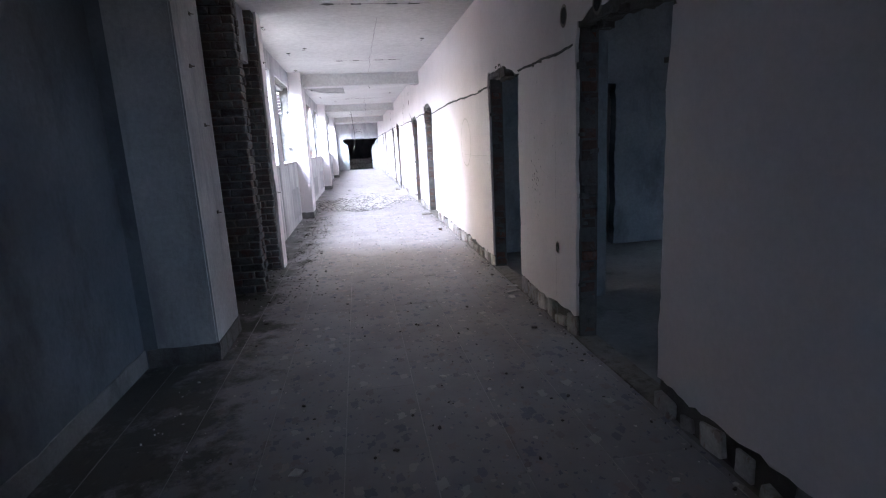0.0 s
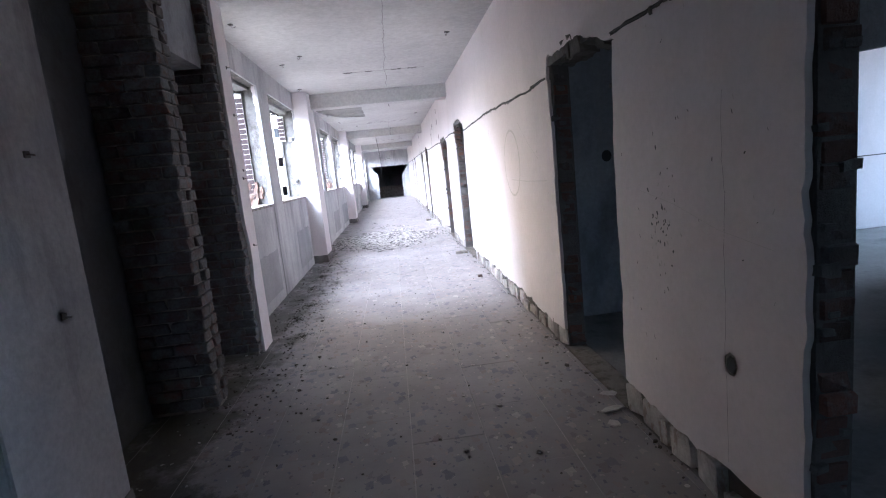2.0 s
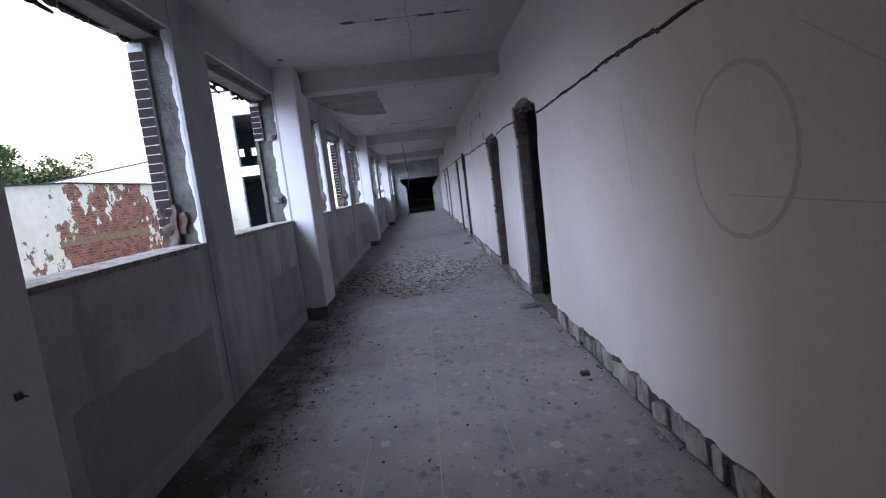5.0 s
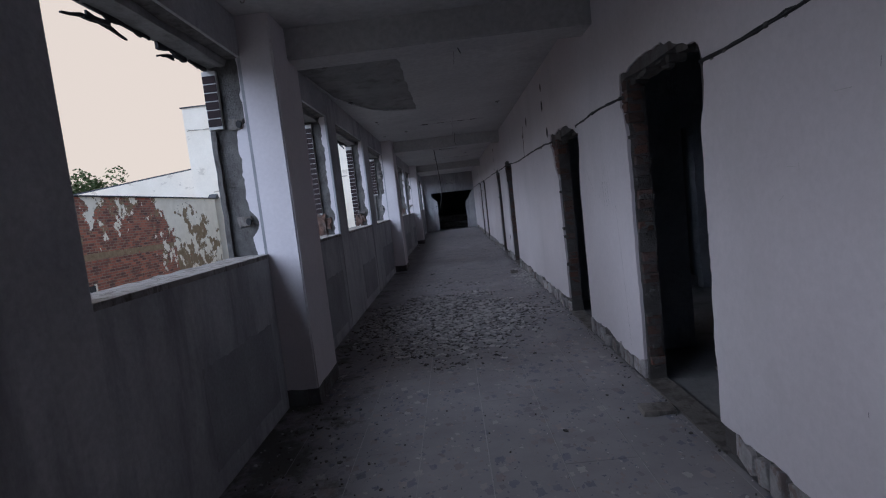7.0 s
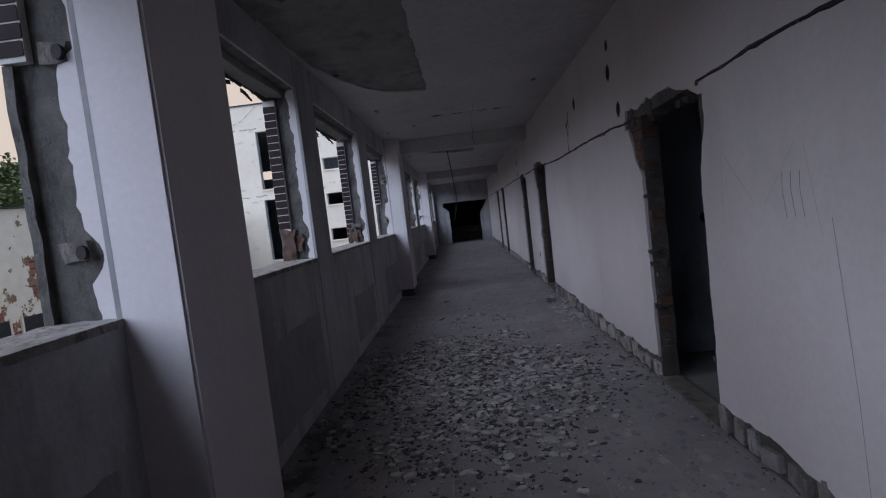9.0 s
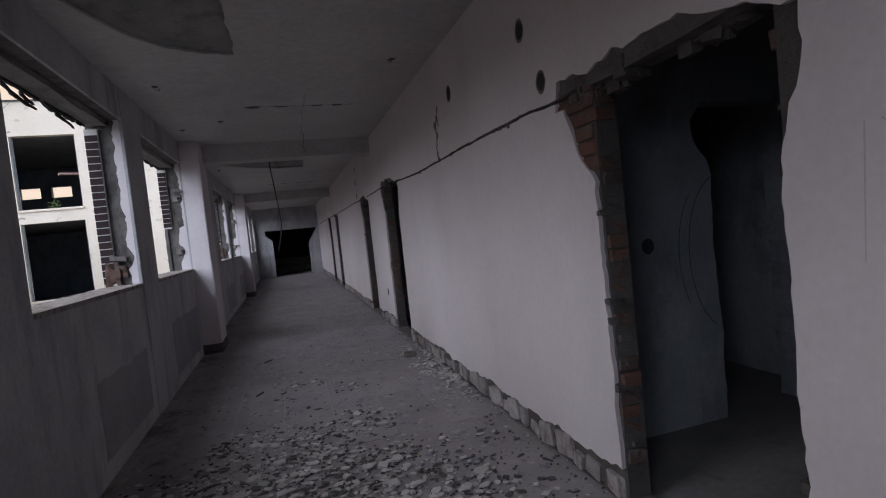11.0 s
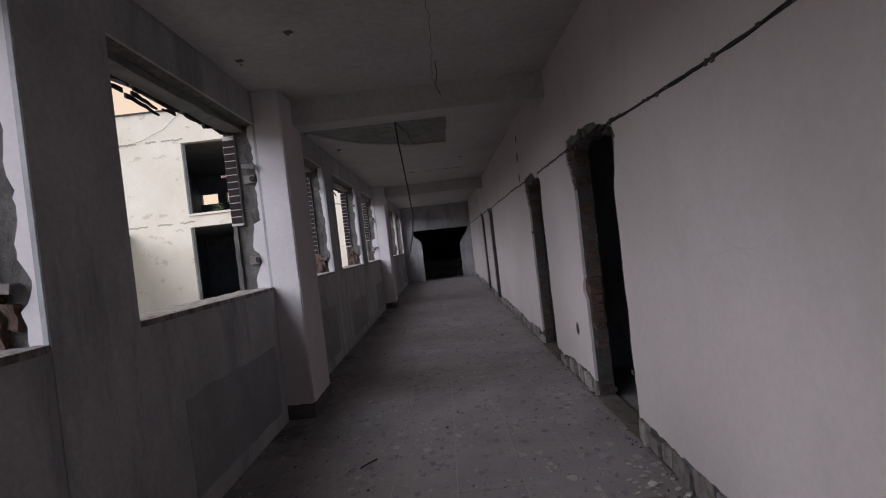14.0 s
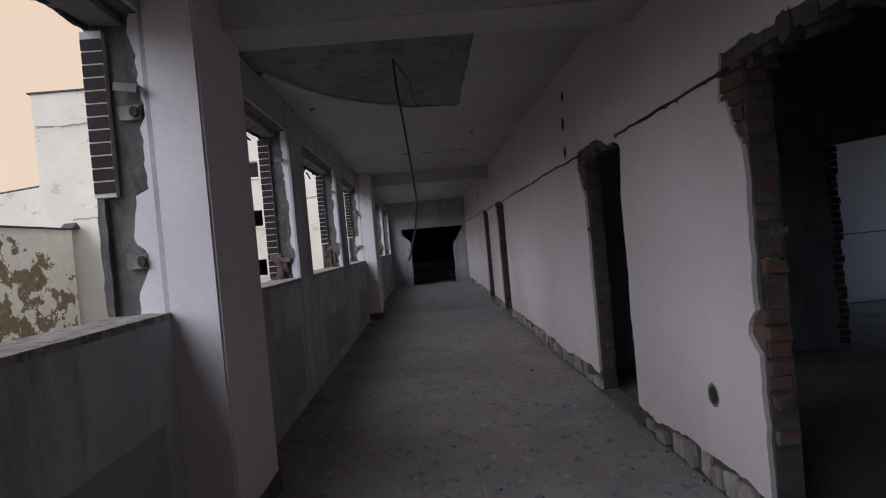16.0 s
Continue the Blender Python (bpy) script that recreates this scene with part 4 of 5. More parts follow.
for k, (y, z) in enumerate(((3.9, 2.52), (4.1, 2.42), (4.12, 1.66), (4.13, 1.02), (3.95, 2.05), (6.78, 2.5), (6.78, 2.1), (6.8, 1.62), (6.76, 1.55), (6.76, 0.95))):
    h = new("wall_plug")
    tagged(h, "small rusty nail and plug stuck in the plaster", "nail", "nails")
    bm = bmesh.new()
    tube(bm, [(0, 0, 0), (0.03, 0.002, -0.004)], [0.004, 0.003], 5)
    part("nail", bm, STEEL, h)
    bm = bmesh.new()
    rough_block(bm, -0.002, 0.004, -0.014, 0.014, -0.012, 0.012, y + z, 0.006, 1)
    part("chip", bm, CRUMB, h)
    h.location = (-1.294 if y < 5 else -1.235, y, z)

# ---- end wall with its broken opening ----
edge_l = [(-0.78 + rag(z, 5, 0.02) - (0.30 if z > 1.86 else 0.30 * max(0, (z - 1.6) / 0.26)), z) for z in line(0, 2.05, 0.05)]
edge_r = [(0.76 + rag(z, 6, 0.02) + 0.42 * max(0, (z - 1.4) / 0.65), z) for z in line(2.04, 0, 0.05)]
top = [(x, 2.05 - 0.01 * x + rag(x, 9, 0.02)) for x in line(-1.04, 1.14, 0.06)]
bm = bmesh.new()
prism(bm, [(-2.05, 0)] + edge_l + top + edge_r + [(R + 0.02, 0), (R + 0.02, CEIL), (-2.05, CEIL)], "y", END, END + 0.25)
wall_end = structure("wall_end", "white end wall with a broken-out opening and a drawn frown", "wall", bm, OLD_PLASTER)
mark("graffiti_mark", wall_end, arc(-0.02, 2.40, 0.22, 0.12, 20, 160), 0.010, INK, "y", END - 0.008)
for x in (-0.12, 0.12):
    mark("graffiti_mark", wall_end, arc(x, 2.66, 0.012, 0.016, 0, 360, 10), 0.012, INK, "y", END - 0.008)
mark("graffiti_mark", wall_end, arc(-1.14, 1.35, 0.07, 0.06, 40, 270, 10) + arc(-1.14, 1.23, 0.07, 0.06, 90, -140, 10), 0.009, INK, "y", END - 0.008)
mark("graffiti_mark", wall_end, [(-1.0, 1.26), (-0.96, 1.265)], 0.012, INK, "y", END - 0.008)
mark("graffiti_mark", wall_end, [(-0.88, 1.36), (-0.875, 1.28), (-0.87, 1.16)], 0.009, INK, "y", END - 0.008)
mark("graffiti_mark", wall_end, arc(-0.83, 1.29, 0.05, 0.05, 170, 40, 8), 0.009, INK, "y", END - 0.008)

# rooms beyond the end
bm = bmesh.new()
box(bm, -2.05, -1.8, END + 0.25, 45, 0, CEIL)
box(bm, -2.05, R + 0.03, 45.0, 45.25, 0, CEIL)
# The passage's darkness is partly in this wall colour.
structure("wall_far", "dark walls of the passage behind the end wall, shade in the colour", "wall", bm, DARK_PLASTER)
for k, (x0, x1, y0, y1, h) in enumerate(((-1.2, 1.2, 38.0, 38.62, 0.35), (-1.0, 1.1, 38.66, 39.4, 0.7))):
    bm = bmesh.new()
    rough_block(bm, x0, x1, y0, y1, 0, h, 3.0 + 5 * k, 0.05, 5)
    tagged(link("masonry_lump", bm, MORTAR), "dark lump of fallen masonry in the far passage", "rubble")

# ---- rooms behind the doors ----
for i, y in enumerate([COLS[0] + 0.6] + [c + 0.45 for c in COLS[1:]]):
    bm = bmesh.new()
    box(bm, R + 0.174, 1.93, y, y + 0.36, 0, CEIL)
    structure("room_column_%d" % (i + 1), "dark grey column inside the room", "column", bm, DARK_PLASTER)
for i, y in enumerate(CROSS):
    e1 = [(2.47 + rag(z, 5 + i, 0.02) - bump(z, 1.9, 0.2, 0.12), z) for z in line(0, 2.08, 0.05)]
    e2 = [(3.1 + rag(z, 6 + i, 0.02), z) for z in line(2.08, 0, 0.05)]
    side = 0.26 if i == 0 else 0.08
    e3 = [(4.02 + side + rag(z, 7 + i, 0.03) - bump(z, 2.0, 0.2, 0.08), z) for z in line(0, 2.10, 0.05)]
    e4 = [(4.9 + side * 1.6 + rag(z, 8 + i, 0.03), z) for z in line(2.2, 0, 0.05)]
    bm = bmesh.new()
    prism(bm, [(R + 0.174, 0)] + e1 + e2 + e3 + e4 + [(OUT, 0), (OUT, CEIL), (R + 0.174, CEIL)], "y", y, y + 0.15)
    part_wall = structure("partition_%d" % (i + 1), "dirty grey plaster partition with torn openings, darkened for the room's shade", "wall", bm, DARK_PLASTER)
    z = 0.03
    while z < 2.05:
        piece("brick", BRICKS, part_wall, (3.99 + side + rnd.uniform(-0.02, 0.02), y + 0.072, z + 0.034), (0.12, 0.15, 0.067), rnd.uniform(-0.08, 0.08))
        z += COURSE
    wall_hole_bm = bmesh.new()
    # Black disc on the partition paints the hole's dark inside.
    prism(wall_hole_bm, arc(1.95, 1.2 if i == 1 else 1.42, 0.045, 0.05, 0, 340, 14), "y", y - 0.003, y + 0.01)
    part("box_hole", wall_hole_bm, BLACK, part_wall)
    if i == 1:
        mark("drawn_arc", part_wall, arc(2.56, 1.1, 0.30, 0.52, 100, 245, 24), 0.006, INK, "y", y - 0.0015)
        mark("drawn_arc", part_wall, arc(2.50, 1.1, 0.32, 0.52, 130, 215, 24), 0.005, CRUMB, "y", y - 0.0015)
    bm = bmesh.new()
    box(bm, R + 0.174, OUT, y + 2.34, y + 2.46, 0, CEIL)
    # Unseen cross wall, added to keep light from the first opening.
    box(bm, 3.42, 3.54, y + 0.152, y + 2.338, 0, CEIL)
    # The second room's wall takes the darker plaster in place of shade.
    back = structure("room_wall_%d" % (i + 1), "pale plaster wall of the side room with a rail line and an added light-blocking cross wall" if i != 1 else "plaster wall of an unlit side room, its shade in the darker colour", "wall", bm, PLASTER if i != 1 else DARK_PLASTER)
    bm = bmesh.new()
    box(bm, R + 0.3, OUT - 0.02, y + 2.332, y + 2.345, 1.03, 1.045)
    part("dado_line", bm, CRUMB, back)
bm = bmesh.new()
# The c - 4.6 windows are added, unseen, to lift the dark rooms.
wins = sorted([(c + 0.2, c + 2.3) for c in CROSS if c != CROSS[1]] + [(c - 4.6, c - 3.9) for c in CROSS[1:]] + [(1.4, 2.5)])
ys = [BACK] + [v for w in wins for v in w] + [45.25]
for k in range(0, len(ys), 2):
    box(bm, OUT, OUT + 0.3, ys[k], ys[k + 1], -4, TOP)
for a, b in wins:
    box(bm, OUT, OUT + 0.3, a, b, -4, 0.4)
    box(bm, OUT, OUT + 0.3, a, b, 2.8, TOP)
structure("wall_outer", "outer wall of the side rooms with open windows, some added for light", "wall", bm, OLD_PLASTER)
bm = bmesh.new()
# The opening is made up; it fills the start with light from behind.
facade_wall(bm, -2.05, OUT + 0.3, BACK - 0.3, BACK, -4, TOP, [(-0.5, 0.7, 1.2, 2.2)])
structure("wall_back", "unseen grey wall behind the start of the walk, opening added for light", "wall", bm, DARK_PLASTER)
bm = bmesh.new()
box(bm, -1.8, -1.55, 6.87, END + 0.2, -4, -0.3)
box(bm, -2.05, -1.8, BACK, 6.87, -4, -0.3)
structure("lower_storey", "rendered outer wall of the storey below", "wall", bm, FACADE)

# ---- outside: ground, the wing across the yard, low shed, trees ----
bm = bmesh.new()
g = 500.0
step = [-g, -120, -60, -35, -20, -12, -5, 2, 10, 30, 80, g]
grid = [[bm.verts.new((x, y + 20, -4.0 + 0.25 * noise.noise(Vector((x * 0.07, y * 0.07, 1))))) for y in step] for x in step]
for r0, r1 in zip(grid, grid[1:]):
    for k in range(len(r0) - 1):
        bm.faces.new((r0[k], r0[k + 1], r1[k + 1], r1[k]))
structure("ground", "unseen grey yard with weedy patches, tone set for bounce light", "ground", bm, YARD)


FY = 36.6
holes = [(-10.4, -8.1, 3.9, 6.9), (-10.4, -8.1, 0.15, 3.33), (-10.4, -8.1, -3.4, -0.6)]
for z in (-1.0, 0.85, 2.71, 4.55):
    holes.append((-7.07, -6.25, z, z + 0.6))
wing = new("opposite_building")
tagged(wing, "white flaking three-storey building with empty dark windows", "building")
bm = bmesh.new()
facade_wall(bm, -14.3, -1.8, FY, FY + 0.35, -4, 8.3, holes)
part("wall", bm, FACADE, wing, "flaking white rendered facade")
bm = bmesh.new()
back_holes = [(x, x + 1.0, 5.35, 5.95) for x in (-16.5 + 2.6, -12.4, -10.9, -9.4)]
facade_wall(bm, -14.3, -1.8, FY + 9, FY + 9.3, -4, 8.3, back_holes)
box(bm, -14.3, -13.95, FY + 0.35, FY + 9, -4, 8.3)
box(bm, -7.6, -7.4, FY + 0.35, FY + 9, -4, 8.3)
part("back_wall", bm, DARK_PLASTER, wing)
bm = bmesh.new()
for z in (-0.35, 3.35, 7.0):
    box(bm, -13.95, -1.8, FY + 0.35, FY + 9, z, z + 0.2)
part("storey_slab", bm, CONCRETE, wing)
bm = bmesh.new()
box(bm, -14.4, -1.7, FY - 0.06, FY + 9.4, 8.3, 8.355)
part("roof", bm, ROOF, wing, "thin dark roof edge")
for a, b, c, d in holes[:3]:
    bm = bmesh.new()
    box(bm, a - 0.02, b + 0.02, FY - 0.06, FY + 0.02, c - 0.09, c - 0.005)
    w = part("window", bm, FACADE, wing)
    for u, v in ((a, a + 0.05), (b - 0.05, b)):
        bm = bmesh.new()
        box(bm, u, v, FY + 0.1, FY + 0.2, c, d)
        part("frame_post", bm, OLD_PLASTER, w)
for a, b, c, d in holes[3:]:
    bm = bmesh.new()
    box(bm, a - 0.04, b + 0.04, FY - 0.05, FY + 0.02, c - 0.08, c - 0.005)
    part("window", bm, FACADE, wing)
bm = bmesh.new()
tube(bm, [(-8.75, FY - 0.25, 5.25), (-8.0, FY + 0.5, 5.3)], 0.05, 10)
part("pipe", bm, PIPE, wing, "red-ended pipe sticking out of a window")

bm = bmesh.new()
tube(bm, [(-14.2, FY - 0.05, 7.1), (-13.0, FY - 0.06, 7.0), (-12.0, FY - 0.06, 7.15), (-11.0, FY - 0.05, 7.55), (-10.2, FY - 0.05, 8.2)], 0.007, 5)
part("slack_wire", bm, CABLE, wing)
pr = random.Random(3)
bm = bmesh.new()
for q in range(60):
    c = Vector((-9.15 + pr.gauss(0, 0.12), FY + 0.1 + pr.gauss(0, 0.05), 3.88 + abs(pr.gauss(0, 0.16))))
    u = Vector((pr.uniform(-1, 1), pr.uniform(-1, 1), pr.uniform(-0.3, 1))).normalized() * 0.07
    w = u.orthogonal().normalized() * 0.03
    bm.faces.new([bm.verts.new(v) for v in (c - u, c + w, c + u, c - w)])
tagged(link("sprouting_plant", bm, LEAF), "small green weed sprouting on a window ledge", "plant")

# render flaked away along the storey joints
for x0, x1, z in ((-14.2, -10.3, 7.05), (-13.2, -10.2, 3.55), (-7.8, -7.1, 3.6), (-6.2, -3.0, 3.6)):
    u = x0
    while u < x1 - 0.2:
        v = min(x1, u + rnd.uniform(0.4, 1.3))
        mark("flaked_band", wing, [(p, z + rag(p, 12, 0.05)) for p in line(u, v, 0.06)], 0.045, FLAKED, "y", FY - 0.004)
        u = v + rnd.uniform(0.05, 0.5)

low = new("low_building")
tagged(low, "low outbuilding with peeling white paint over ochre render and red brick", "building")
bm = bmesh.new()
prism(bm, [(10.0, -4), (36.3, -4), (36.3, 3.15), (25.2, 3.15), (10.0, 2.5)], "x", -13.5, -13.1)
part("wall", bm, PEELING, low)
bm = bmesh.new()
prism(bm, [(9.8, 2.5), (25.2, 3.16), (36.5, 3.16), (36.5, 3.2), (25.2, 3.2), (9.8, 2.54)], "x", -19.0, -12.98)
part("roof", bm, ROOF, low, "thin dark roof sheet")
bm = bmesh.new()
box(bm, -19.0, -18.7, 10.0, 36.3, -4, 2.5)
part("rear_wall", bm, FACADE, low)
bm = bmesh.new()
prism(bm, [(36.1, 3.2), (36.6, 3.2), (36.4, 3.42)], "x", -13.4, -12.95)
part("roof_corner", bm, ROOF, low)
for k in range(8):
    y = 17.0 + k * 1.15
    bm = bmesh.new()
    # Black slab on the wall stands in for the unlit inside.
    box(bm, -13.12, -13.06, y, y + 0.7, -0.5, -0.05)
    w = part("window", bm, BLACK, low, "small cellar-like window, a black slab for its unlit inside")
    for u, v in ((y - 0.06, y), (y + 0.7, y + 0.76)):
        bm = bmesh.new()
        box(bm, -13.14, -13.04, u, v, -0.55, 0.0)
        part("frame_post", bm, FACADE, w)

annex = new("annex_building")
tagged(annex, "white annex with a thin sloping roof beside the tall building", "building")
bm = bmesh.new()
prism(bm, [(-34.0, -4), (-14.35, -4), (-14.35, 5.0), (-34.0, 3.1)], "y", 37.2, 37.6)
box(bm, -34, -14.35, 43.0, 43.3, -4, 3.0)
part("wall", bm, FACADE, annex)
bm = bmesh.new()
prism(bm, [(-34.3, 3.1), (-14.3, 5.02), (-14.3, 5.1), (-34.3, 3.2)], "y", 37.3, 43.4)
part("roof", bm, ROOF, annex)


def tree(x, y, tall, spread, seed):
    r = random.Random(seed)
    t = new("tree")
    tagged(t, "broad green leafy tree behind the outbuildings", "tree", "trees beyond the yard")
    t.location = (x, y, -4.0)
    bm = bmesh.new()
    lean = Vector((r.uniform(-0.5, 0.5), r.uniform(-0.5, 0.5), 0))
    trunk = [Vector((0, 0, -0.1)) + lean * f + Vector((0, 0, tall * 0.75 * f)) for f in (0, 0.2, 0.45, 0.7, 1)]
    tube(bm, trunk, [0.32, 0.26, 0.2, 0.13, 0.05], 8)
    tips = [trunk[-1]]
    for k in range(11):
        f = r.uniform(0.35, 0.98)
        base = lean * f + Vector((0, 0, tall * 0.75 * f))
        a = r.uniform(0, math.tau)
        out = Vector((math.cos(a), math.sin(a), r.uniform(0.25, 0.9))) * spread * r.uniform(0.45, 0.95)
        mid = base + out * 0.5 + Vector((0, 0, 0.2))
        tube(bm, [base, mid, base + out], [0.11, 0.07, 0.025], 5)
        tips += [base + out, mid]
        for s in range(2):
            o2 = out * 0.4 + Vector((r.uniform(-1, 1), r.uniform(-1, 1), r.uniform(0, 1))) * spread * 0.3
            tube(bm, [mid, mid + o2], [0.05, 0.015], 4)
            tips.append(mid + o2)
    part("trunk", bm, BARK, t)
    verts, faces = [], []
    for tip in tips:
        clumps = r.randint(2, 3)
        for c in range(clumps):
            cc = tip + Vector((r.gauss(0, 0.55), r.gauss(0, 0.55), r.gauss(0.1, 0.4)))
            rad = r.uniform(0.7, 1.5)
            for q in range(85):
                d = Vector((r.gauss(0, 1), r.gauss(0, 1), r.gauss(0, 0.8))).normalized() * rad * r.uniform(0.5, 1.05)
                s = r.uniform(0.11, 0.26)
                u = Vector((r.uniform(-1, 1), r.uniform(-1, 1), r.uniform(-0.6, 0.6))).normalized() * s
                w = u.orthogonal().normalized() * s * 0.6
                p = cc + d
                k = len(verts)
                verts += [p - u, p + w, p + u, p - w]
                faces.append((k, k + 1, k + 2, k + 3))
    me = bpy.data.meshes.new("crown")
    me.from_pydata(verts, [], faces)
    me.materials.append(LEAF)
    c = new("crown", me)
    c.parent = t


for k, (x, y, h, s) in enumerate(((-38, 47, 17.3, 4.4), (-41, 52, 17.1, 4.4), (-42, 57, 16.4, 4.2), (-44, 62, 15.2, 4.2), (-44, 67, 13.9, 4.0), (-36, 41, 16.4, 4.4), (-49, 58, 16.8, 4.4), (-47, 72, 13.4, 4.2), (-46, 77, 13.0, 4.0), (-37, 35, 15.2, 4.0))):
    tree(x, y, h, s, 11 + k)

# ---- loose things in the corridor ----
hanging = new("hanging_cable")
tagged(hanging, "black cable dangling from the bare ceiling patch", "cable")
bm = bmesh.new()
tube(bm, [(-0.34, 21.36, CEIL + 0.03), (-0.33, 21.38, 2.8), (-0.30, 21.39, 2.5), (-0.27, 21.39, 2.15), (-0.25, 21.38, 1.85), (-0.28, 21.36, 1.6), (-0.33, 21.34, 1.42), (-0.36, 21.33, 1.33)], 0.009, 6)
part("sheath", bm, CABLE, hanging)
bm = bmesh.new()
tube(bm, [(-0.34, 21.36, CEIL + 0.02), (-0.26, 21.55, 2.98), (-0.22, 21.8, 3.0), (-0.2, 22.2, 2.97), (-0.2, 22.5, 3.01), (-0.15, 22.8, 3.02)], 0.008, 5)
part("branch", bm, CABLE, hanging)
for k, (x, y) in enumerate(((0.16, 13.7), (0.2, 20.9))):
    w = new("ceiling_wire")
    tagged(w, "short thin wire hanging from a ceiling crack", "wire")
    bm = bmesh.new()
    tube(bm, [(x, y - 1.6, CEIL), (x + 0.01, y - 1.6, CEIL - 0.1), (x - 0.02, y - 1.59, CEIL - 0.2), (x + 0.02, y - 1.6, CEIL - 0.3)], 0.004, 5)
    part("strand", bm, CABLE, w)


def flake_mesh(bm, x, y, z, s, r, thick):
    k = r.randint(4, 6)
    a0 = r.uniform(0, math.tau)
    el = r.uniform(0.55, 1.0)
    ring = [(s * math.cos(a0 + math.tau * i / k) * r.uniform(0.65, 1.1), s * el * math.sin(a0 + math.tau * i / k) * r.uniform(0.65, 1.1)) for i in range(k)]
    tx, ty = r.uniform(-0.22, 0.22), r.uniform(-0.22, 0.22)
    base = max(abs(tx), abs(ty)) * s * 0.8
    lo = [bm.verts.new((x + u, y + v, z + base + tx * u + ty * v)) for u, v in ring]
    hi = [bm.verts.new((x + u * 0.95, y + v * 0.95, z + base + thick + tx * u + ty * v)) for u, v in ring]
    bm.faces.new(lo[::-1])
    bm.faces.new(hi)
    for i in range(k):
        j = (i + 1) % k
        bm.faces.new((lo[i], lo[j], hi[j], hi[i]))


def fallen(x, y):
    """How thick the fallen plaster lies."""
    if not (12.0 < y < 17.2):
        return 0.0
    d = 1 - min(1.0, ((x + 0.30) / 1.3) ** 2) * 0.9 - min(1.0, ((y - 14.0) / 2.05) ** 2) * 0.95
    return d + 0.55 * noise.noise(Vector((x * 2.4, y * 2.4, 3))) - 0.1


r = random.Random(9)
bm = bmesh.new()
count = 0
while count < 1750:
    x, y = r.uniform(-1.45, 1.15), r.uniform(12.0, 17.2)
    if r.random() < fallen(x, y):
        s = min(0.045, r.lognormvariate(-4.05, 0.5))
        flake_mesh(bm, x, y, 0.001 + (0.012 * r.random() if s < 0.03 else 0), s, r, r.uniform(0.003, 0.010))
        count += 1
dark_bits = bmesh.new()
count = 0
while count < 2600:
    x, y = r.uniform(-1.45, 1.15), r.uniform(12.0, 17.2)
    if r.random() < fallen(x, y) + 0.12:
        flake_mesh(dark_bits, x, y, 0.0005, min(0.04, r.lognormvariate(-4.3, 0.5)), r, r.uniform(0.003, 0.008))
        count += 1
tagged(link("rubble_dust", dark_bits, CRUMB), "dark mortar grit between the fallen flakes", "grit", kind="stuff")
rub = link("fallen_plaster", bm, FLAKES)
tagged(rub, "carpet of small pale plaster flakes fallen on the floor", "rubble", kind="stuff")
for k in range(70):
    while True:
        x, y = r.uniform(-1.3, 0.95), r.uniform(12.2, 16.8)
        if r.random() < fallen(x, y):
            break
    bm = bmesh.new()
    flake_mesh(bm, 0, 0, 0, r.uniform(0.03, 0.06), r, r.uniform(0.008, 0.015))
    f = link("plaster_flake", bm, FLAKES)
    f.location = (x, y, 0.004)
    tagged(f, "angular flake of fallen white plaster on the floor", "flake", "larger plaster flakes")
bm = bmesh.new()
for k in range(260):
    y = r.triangular(15.4, 18.0, 16.5)
    x = R - 0.02 - abs(r.gauss(0, 0.13))
    flake_mesh(bm, x, y, 0.001 + 0.02 * r.random(), min(0.045, r.lognormvariate(-4.05, 0.5)), r, r.uniform(0.003, 0.010))
tagged(link("skirting_rubble", bm, FLAKES), "small heap of broken skirting crumbs along the wall", "rubble", kind="stuff")
bm = bmesh.new()
for k in range(1500):
    x, y = r.uniform(-1.45, 1.22), r.uniform(0.6, 30.0)
    if r.random() < 0.35:
        x = r.choice((R - abs(r.gauss(0, 0.08)) - 0.01, L + abs(r.gauss(0, 0.15)) + 0.04))
    flake_mesh(bm, x, y, 0.0005, min(0.026, r.lognormvariate(-5.1, 0.5)), r, r.uniform(0.002, 0.008))
tagged(link("floor_grit", bm, FLAKES), "scattered pale grit and paint chips on the floor", "grit", kind="stuff")
bm = bmesh.new()
for k in range(1600):
    x, y = r.uniform(-1.45, 1.22), r.uniform(0.6, 30.0)
    if k % 2:
        x, y = -1.15 + r.gauss(0, 0.22), r.uniform(5.0, 11.5)
    if k % 5 == 0:
        x, y = R - 0.01 - abs(r.gauss(0, 0.05)), r.uniform(1.5, 30)
    if x > R or x < L + 0.03:
        continue
    flake_mesh(bm, x, y, 0.0005, min(0.022, r.lognormvariate(-5.0, 0.5)), r, r.uniform(0.003, 0.01))
tagged(link("dark_grit", bm, CRUMB), "dark dirt crumbs scattered on the floor", "grit", kind="stuff")


def loose(name, label, category, x, y, bm, material):
    ob = link(name, bm, material)
    ob.location = (x, y, 0.002)
    return tagged(ob, label, category)


bm = bmesh.new()
rough_block(bm, -0.06, 0.06, -0.05, 0.05, 0, 0.05, 2.0, 0.02, 2)
loose("rubble_lump", "lump of dark broken mortar on the floor", "lump", 1.02, 17.38, bm, MORTAR)
bm = bmesh.new()
rough_block(bm, -0.10, 0.10, -0.07, 0.07, 0, 0.03, 6.0, 0.015, 2)
loose("rubble_lump", "flat slab of broken concrete at the doorway", "lump", 1.12, 10.75, bm, MORTAR)
bm = bmesh.new()
rough_block(bm, -0.03, 0.03, -0.02, 0.02, 0, 0.03, 4.0, 0.01, 1)
loose("brick_chip", "small red brick chip on the floor", "chip", 1.08, 8.65, bm, BRICK)
bm = bmesh.new()
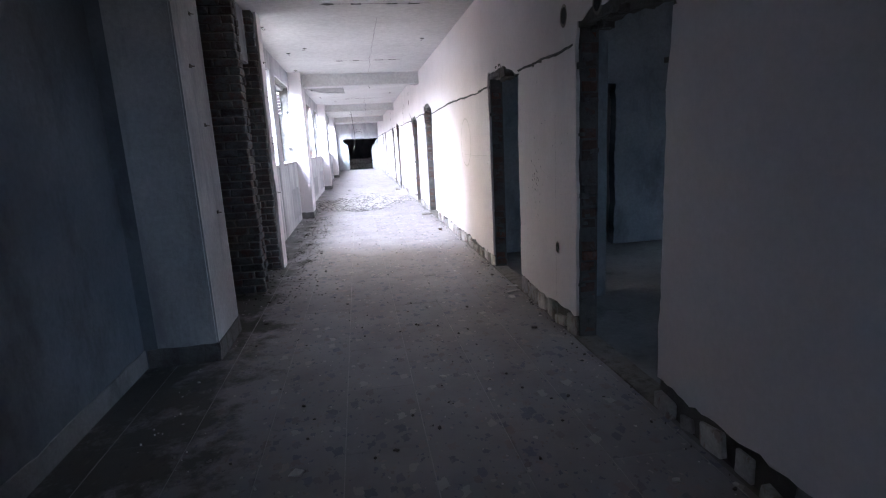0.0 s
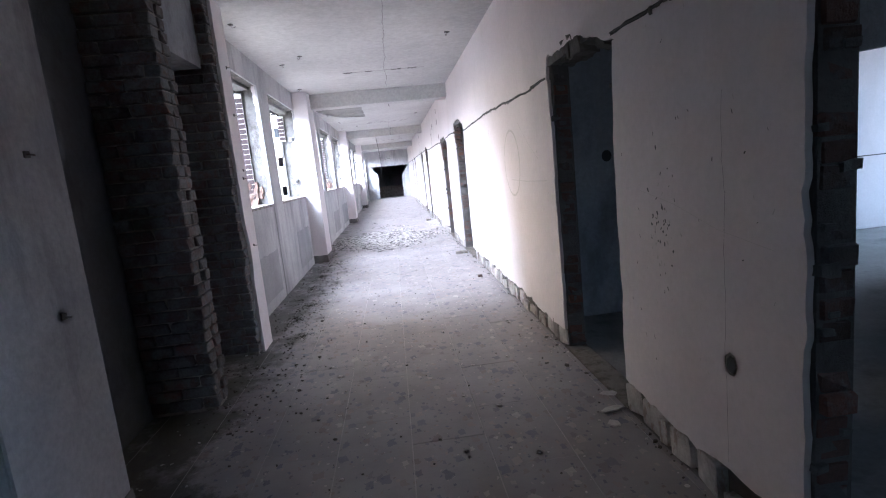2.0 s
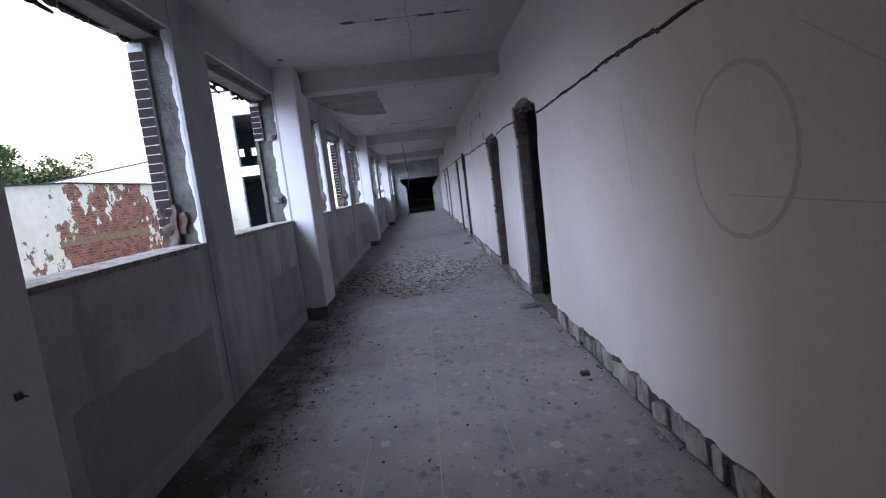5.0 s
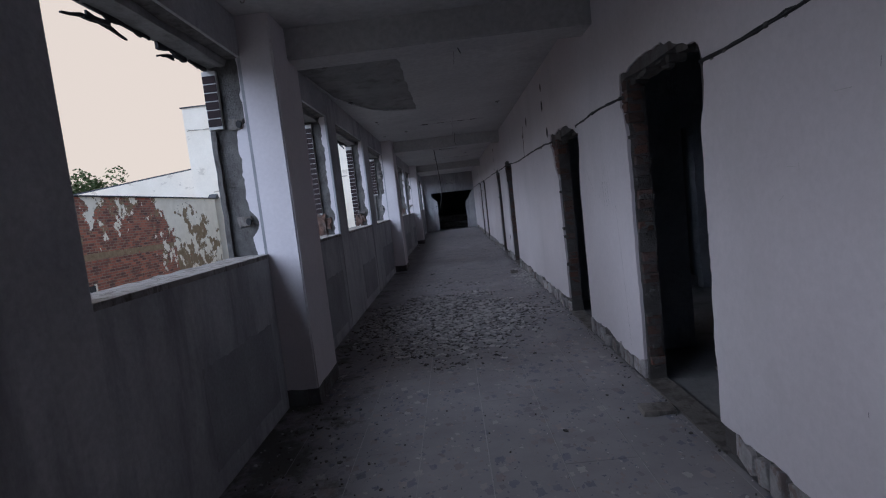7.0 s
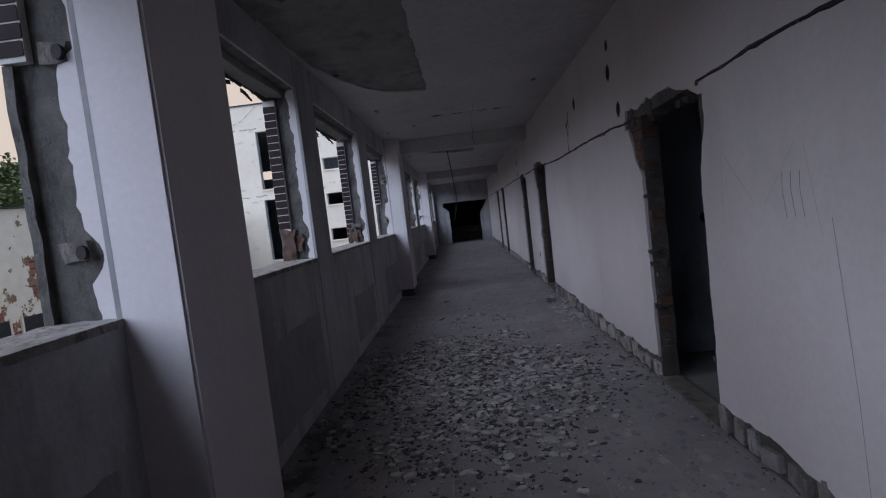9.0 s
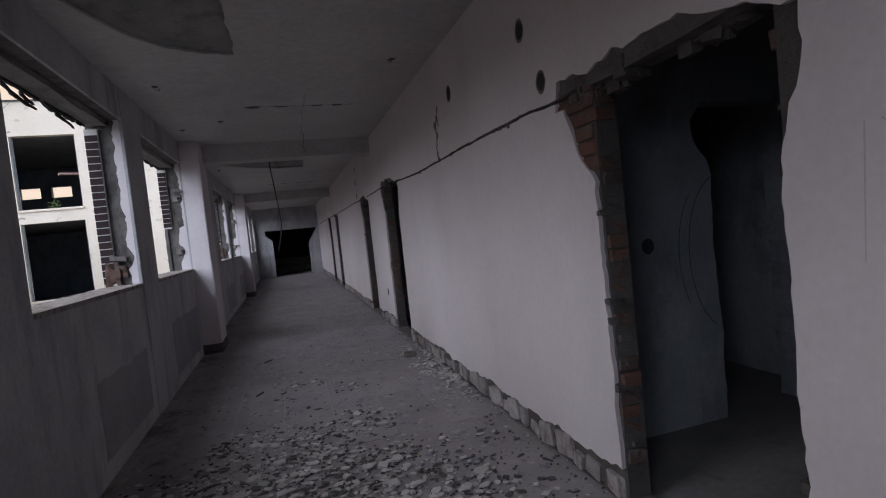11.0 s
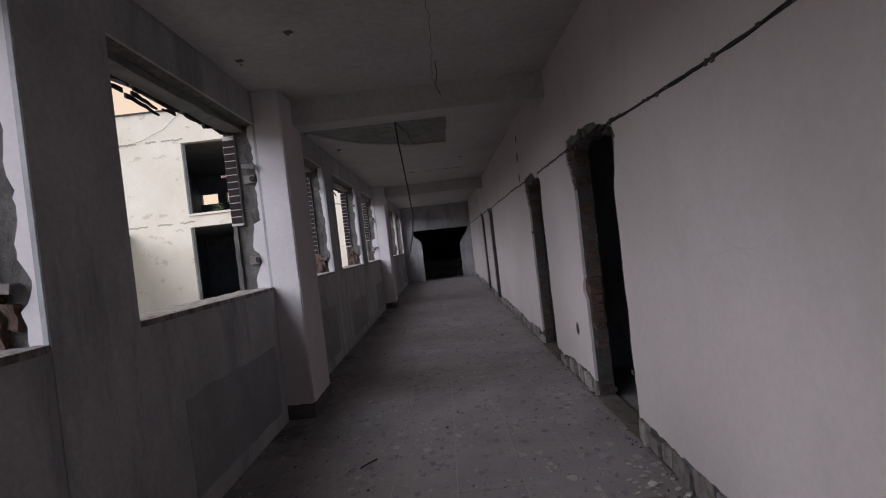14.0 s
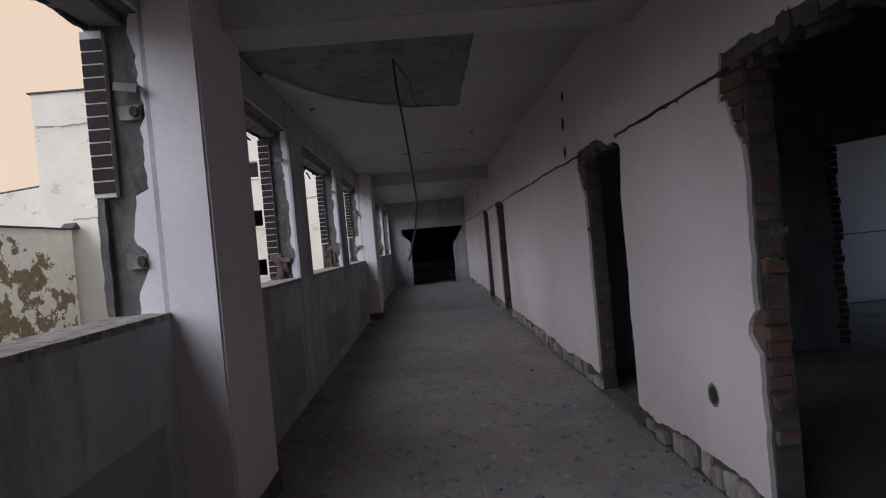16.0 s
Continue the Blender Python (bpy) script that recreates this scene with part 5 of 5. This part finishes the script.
tube(bm, [(-0.05, -0.06, 0.008), (0, 0.0, 0.012), (0.045, 0.06, 0.008)], 0.006, 6)
loose("wood_stick", "short dark stick lying on the floor", "stick", -0.585, 18.35, bm, BLACK)
bm = bmesh.new()
tube(bm, [(-0.03, -0.05, 0.008), (0.03, 0.05, 0.008)], 0.007, 6)
loose("wood_stick", "thin dark twig lying on the floor", "stick", -0.62, 16.9, bm, BLACK)
for k, (x, y, s) in enumerate(((0.72, 1.35, 0.04), (0.9, 1.55, 0.03), (1.15, 4.65, 0.07), (1.22, 4.85, 0.06), (1.1, 4.5, 0.045), (-0.6, 2.2, 0.045), (0.2, 3.0, 0.03), (0.55, 4.9, 0.02), (0.98, 6.5, 0.022), (-1.2, 12.1, 0.06), (0.5, 5.6, 0.02))):
    bm = bmesh.new()
    flake_mesh(bm, 0, 0, 0, s, r, 0.008)
    loose("plaster_flake", "pale paint flake lying on the floor", "flake", x, y, bm, FLAKES)
for k, (x, y, s) in enumerate(((-1.12, 7.55, 0.16), (-1.06, 8.15, 0.2), (-1.2, 9.1, 0.13), (-0.95, 6.9, 0.12), (-1.18, 10.0, 0.1))):
    bm = bmesh.new()
    for q in range(int(1500 * s)):
        a, d = r.uniform(0, math.tau), s * abs(r.gauss(0, 0.55))
        flake_mesh(bm, x + d * math.cos(a), y + d * math.sin(a) * 1.6, 0.0005 + 0.01 * max(0, 1 - d / s) * r.random(), r.uniform(0.003, 0.006), r, 0.002)
    tagged(link("moss_clump", bm, MOSS), "dark clump of damp moss and dirt", "moss", "moss along the drain edge", "stuff")

# ---- terrazzo tiles ----
TW, TL = 0.4, 0.66
tm = []
for k in range(2):
    bm = bmesh.new()
    box(bm, -0.5, 0.5, -0.5, 0.5, -0.5, 0.5)
    bmesh.ops.bevel(bm, geom=[e for e in bm.edges if e.verts[0].co.z > 0 and e.verts[1].co.z > 0], offset=0.004, segments=1, affect='EDGES')
    me = bpy.data.meshes.new("terrazzo_tile")
    bm.to_mesh(me)
    bm.free()
    me.materials.append(TERRAZZO)
    tm.append(me)
far = bmesh.new()
made = 0
for c in range(-5, 4):
    x0, x1 = c * TW + 0.012, (c + 1) * TW + 0.012
    if c == -5:
        x0 = -2.0
    x1 = min(x1, R)
    k = 0
    y = 0.0 + (TL / 2 if c % 2 else 0.0) - 4.63
    while y < END:
        y1 = min(y + TL, END + 0.2)
        if 0.6 < y < 25 and made < 300 and c > -5:
            t = new("terrazzo_tile", tm[0])
            t.parent = floor
            t.location = ((x0 + x1) / 2, (y + y1) / 2, -0.007 + rnd.uniform(-0.0006, 0.0006))
            t.scale = (x1 - x0 - 0.006, y1 - y - 0.0015, 0.013)
            made += 1
        else:
            box(far, x0 + 0.003, x1 - 0.003, y + 0.0008, y1 - 0.0008, -0.0110, -0.0006)
        y += TL
rest = part("terrazzo_tiles", far, TERRAZZO_FAR, floor)
rest["kind"] = "stuff"
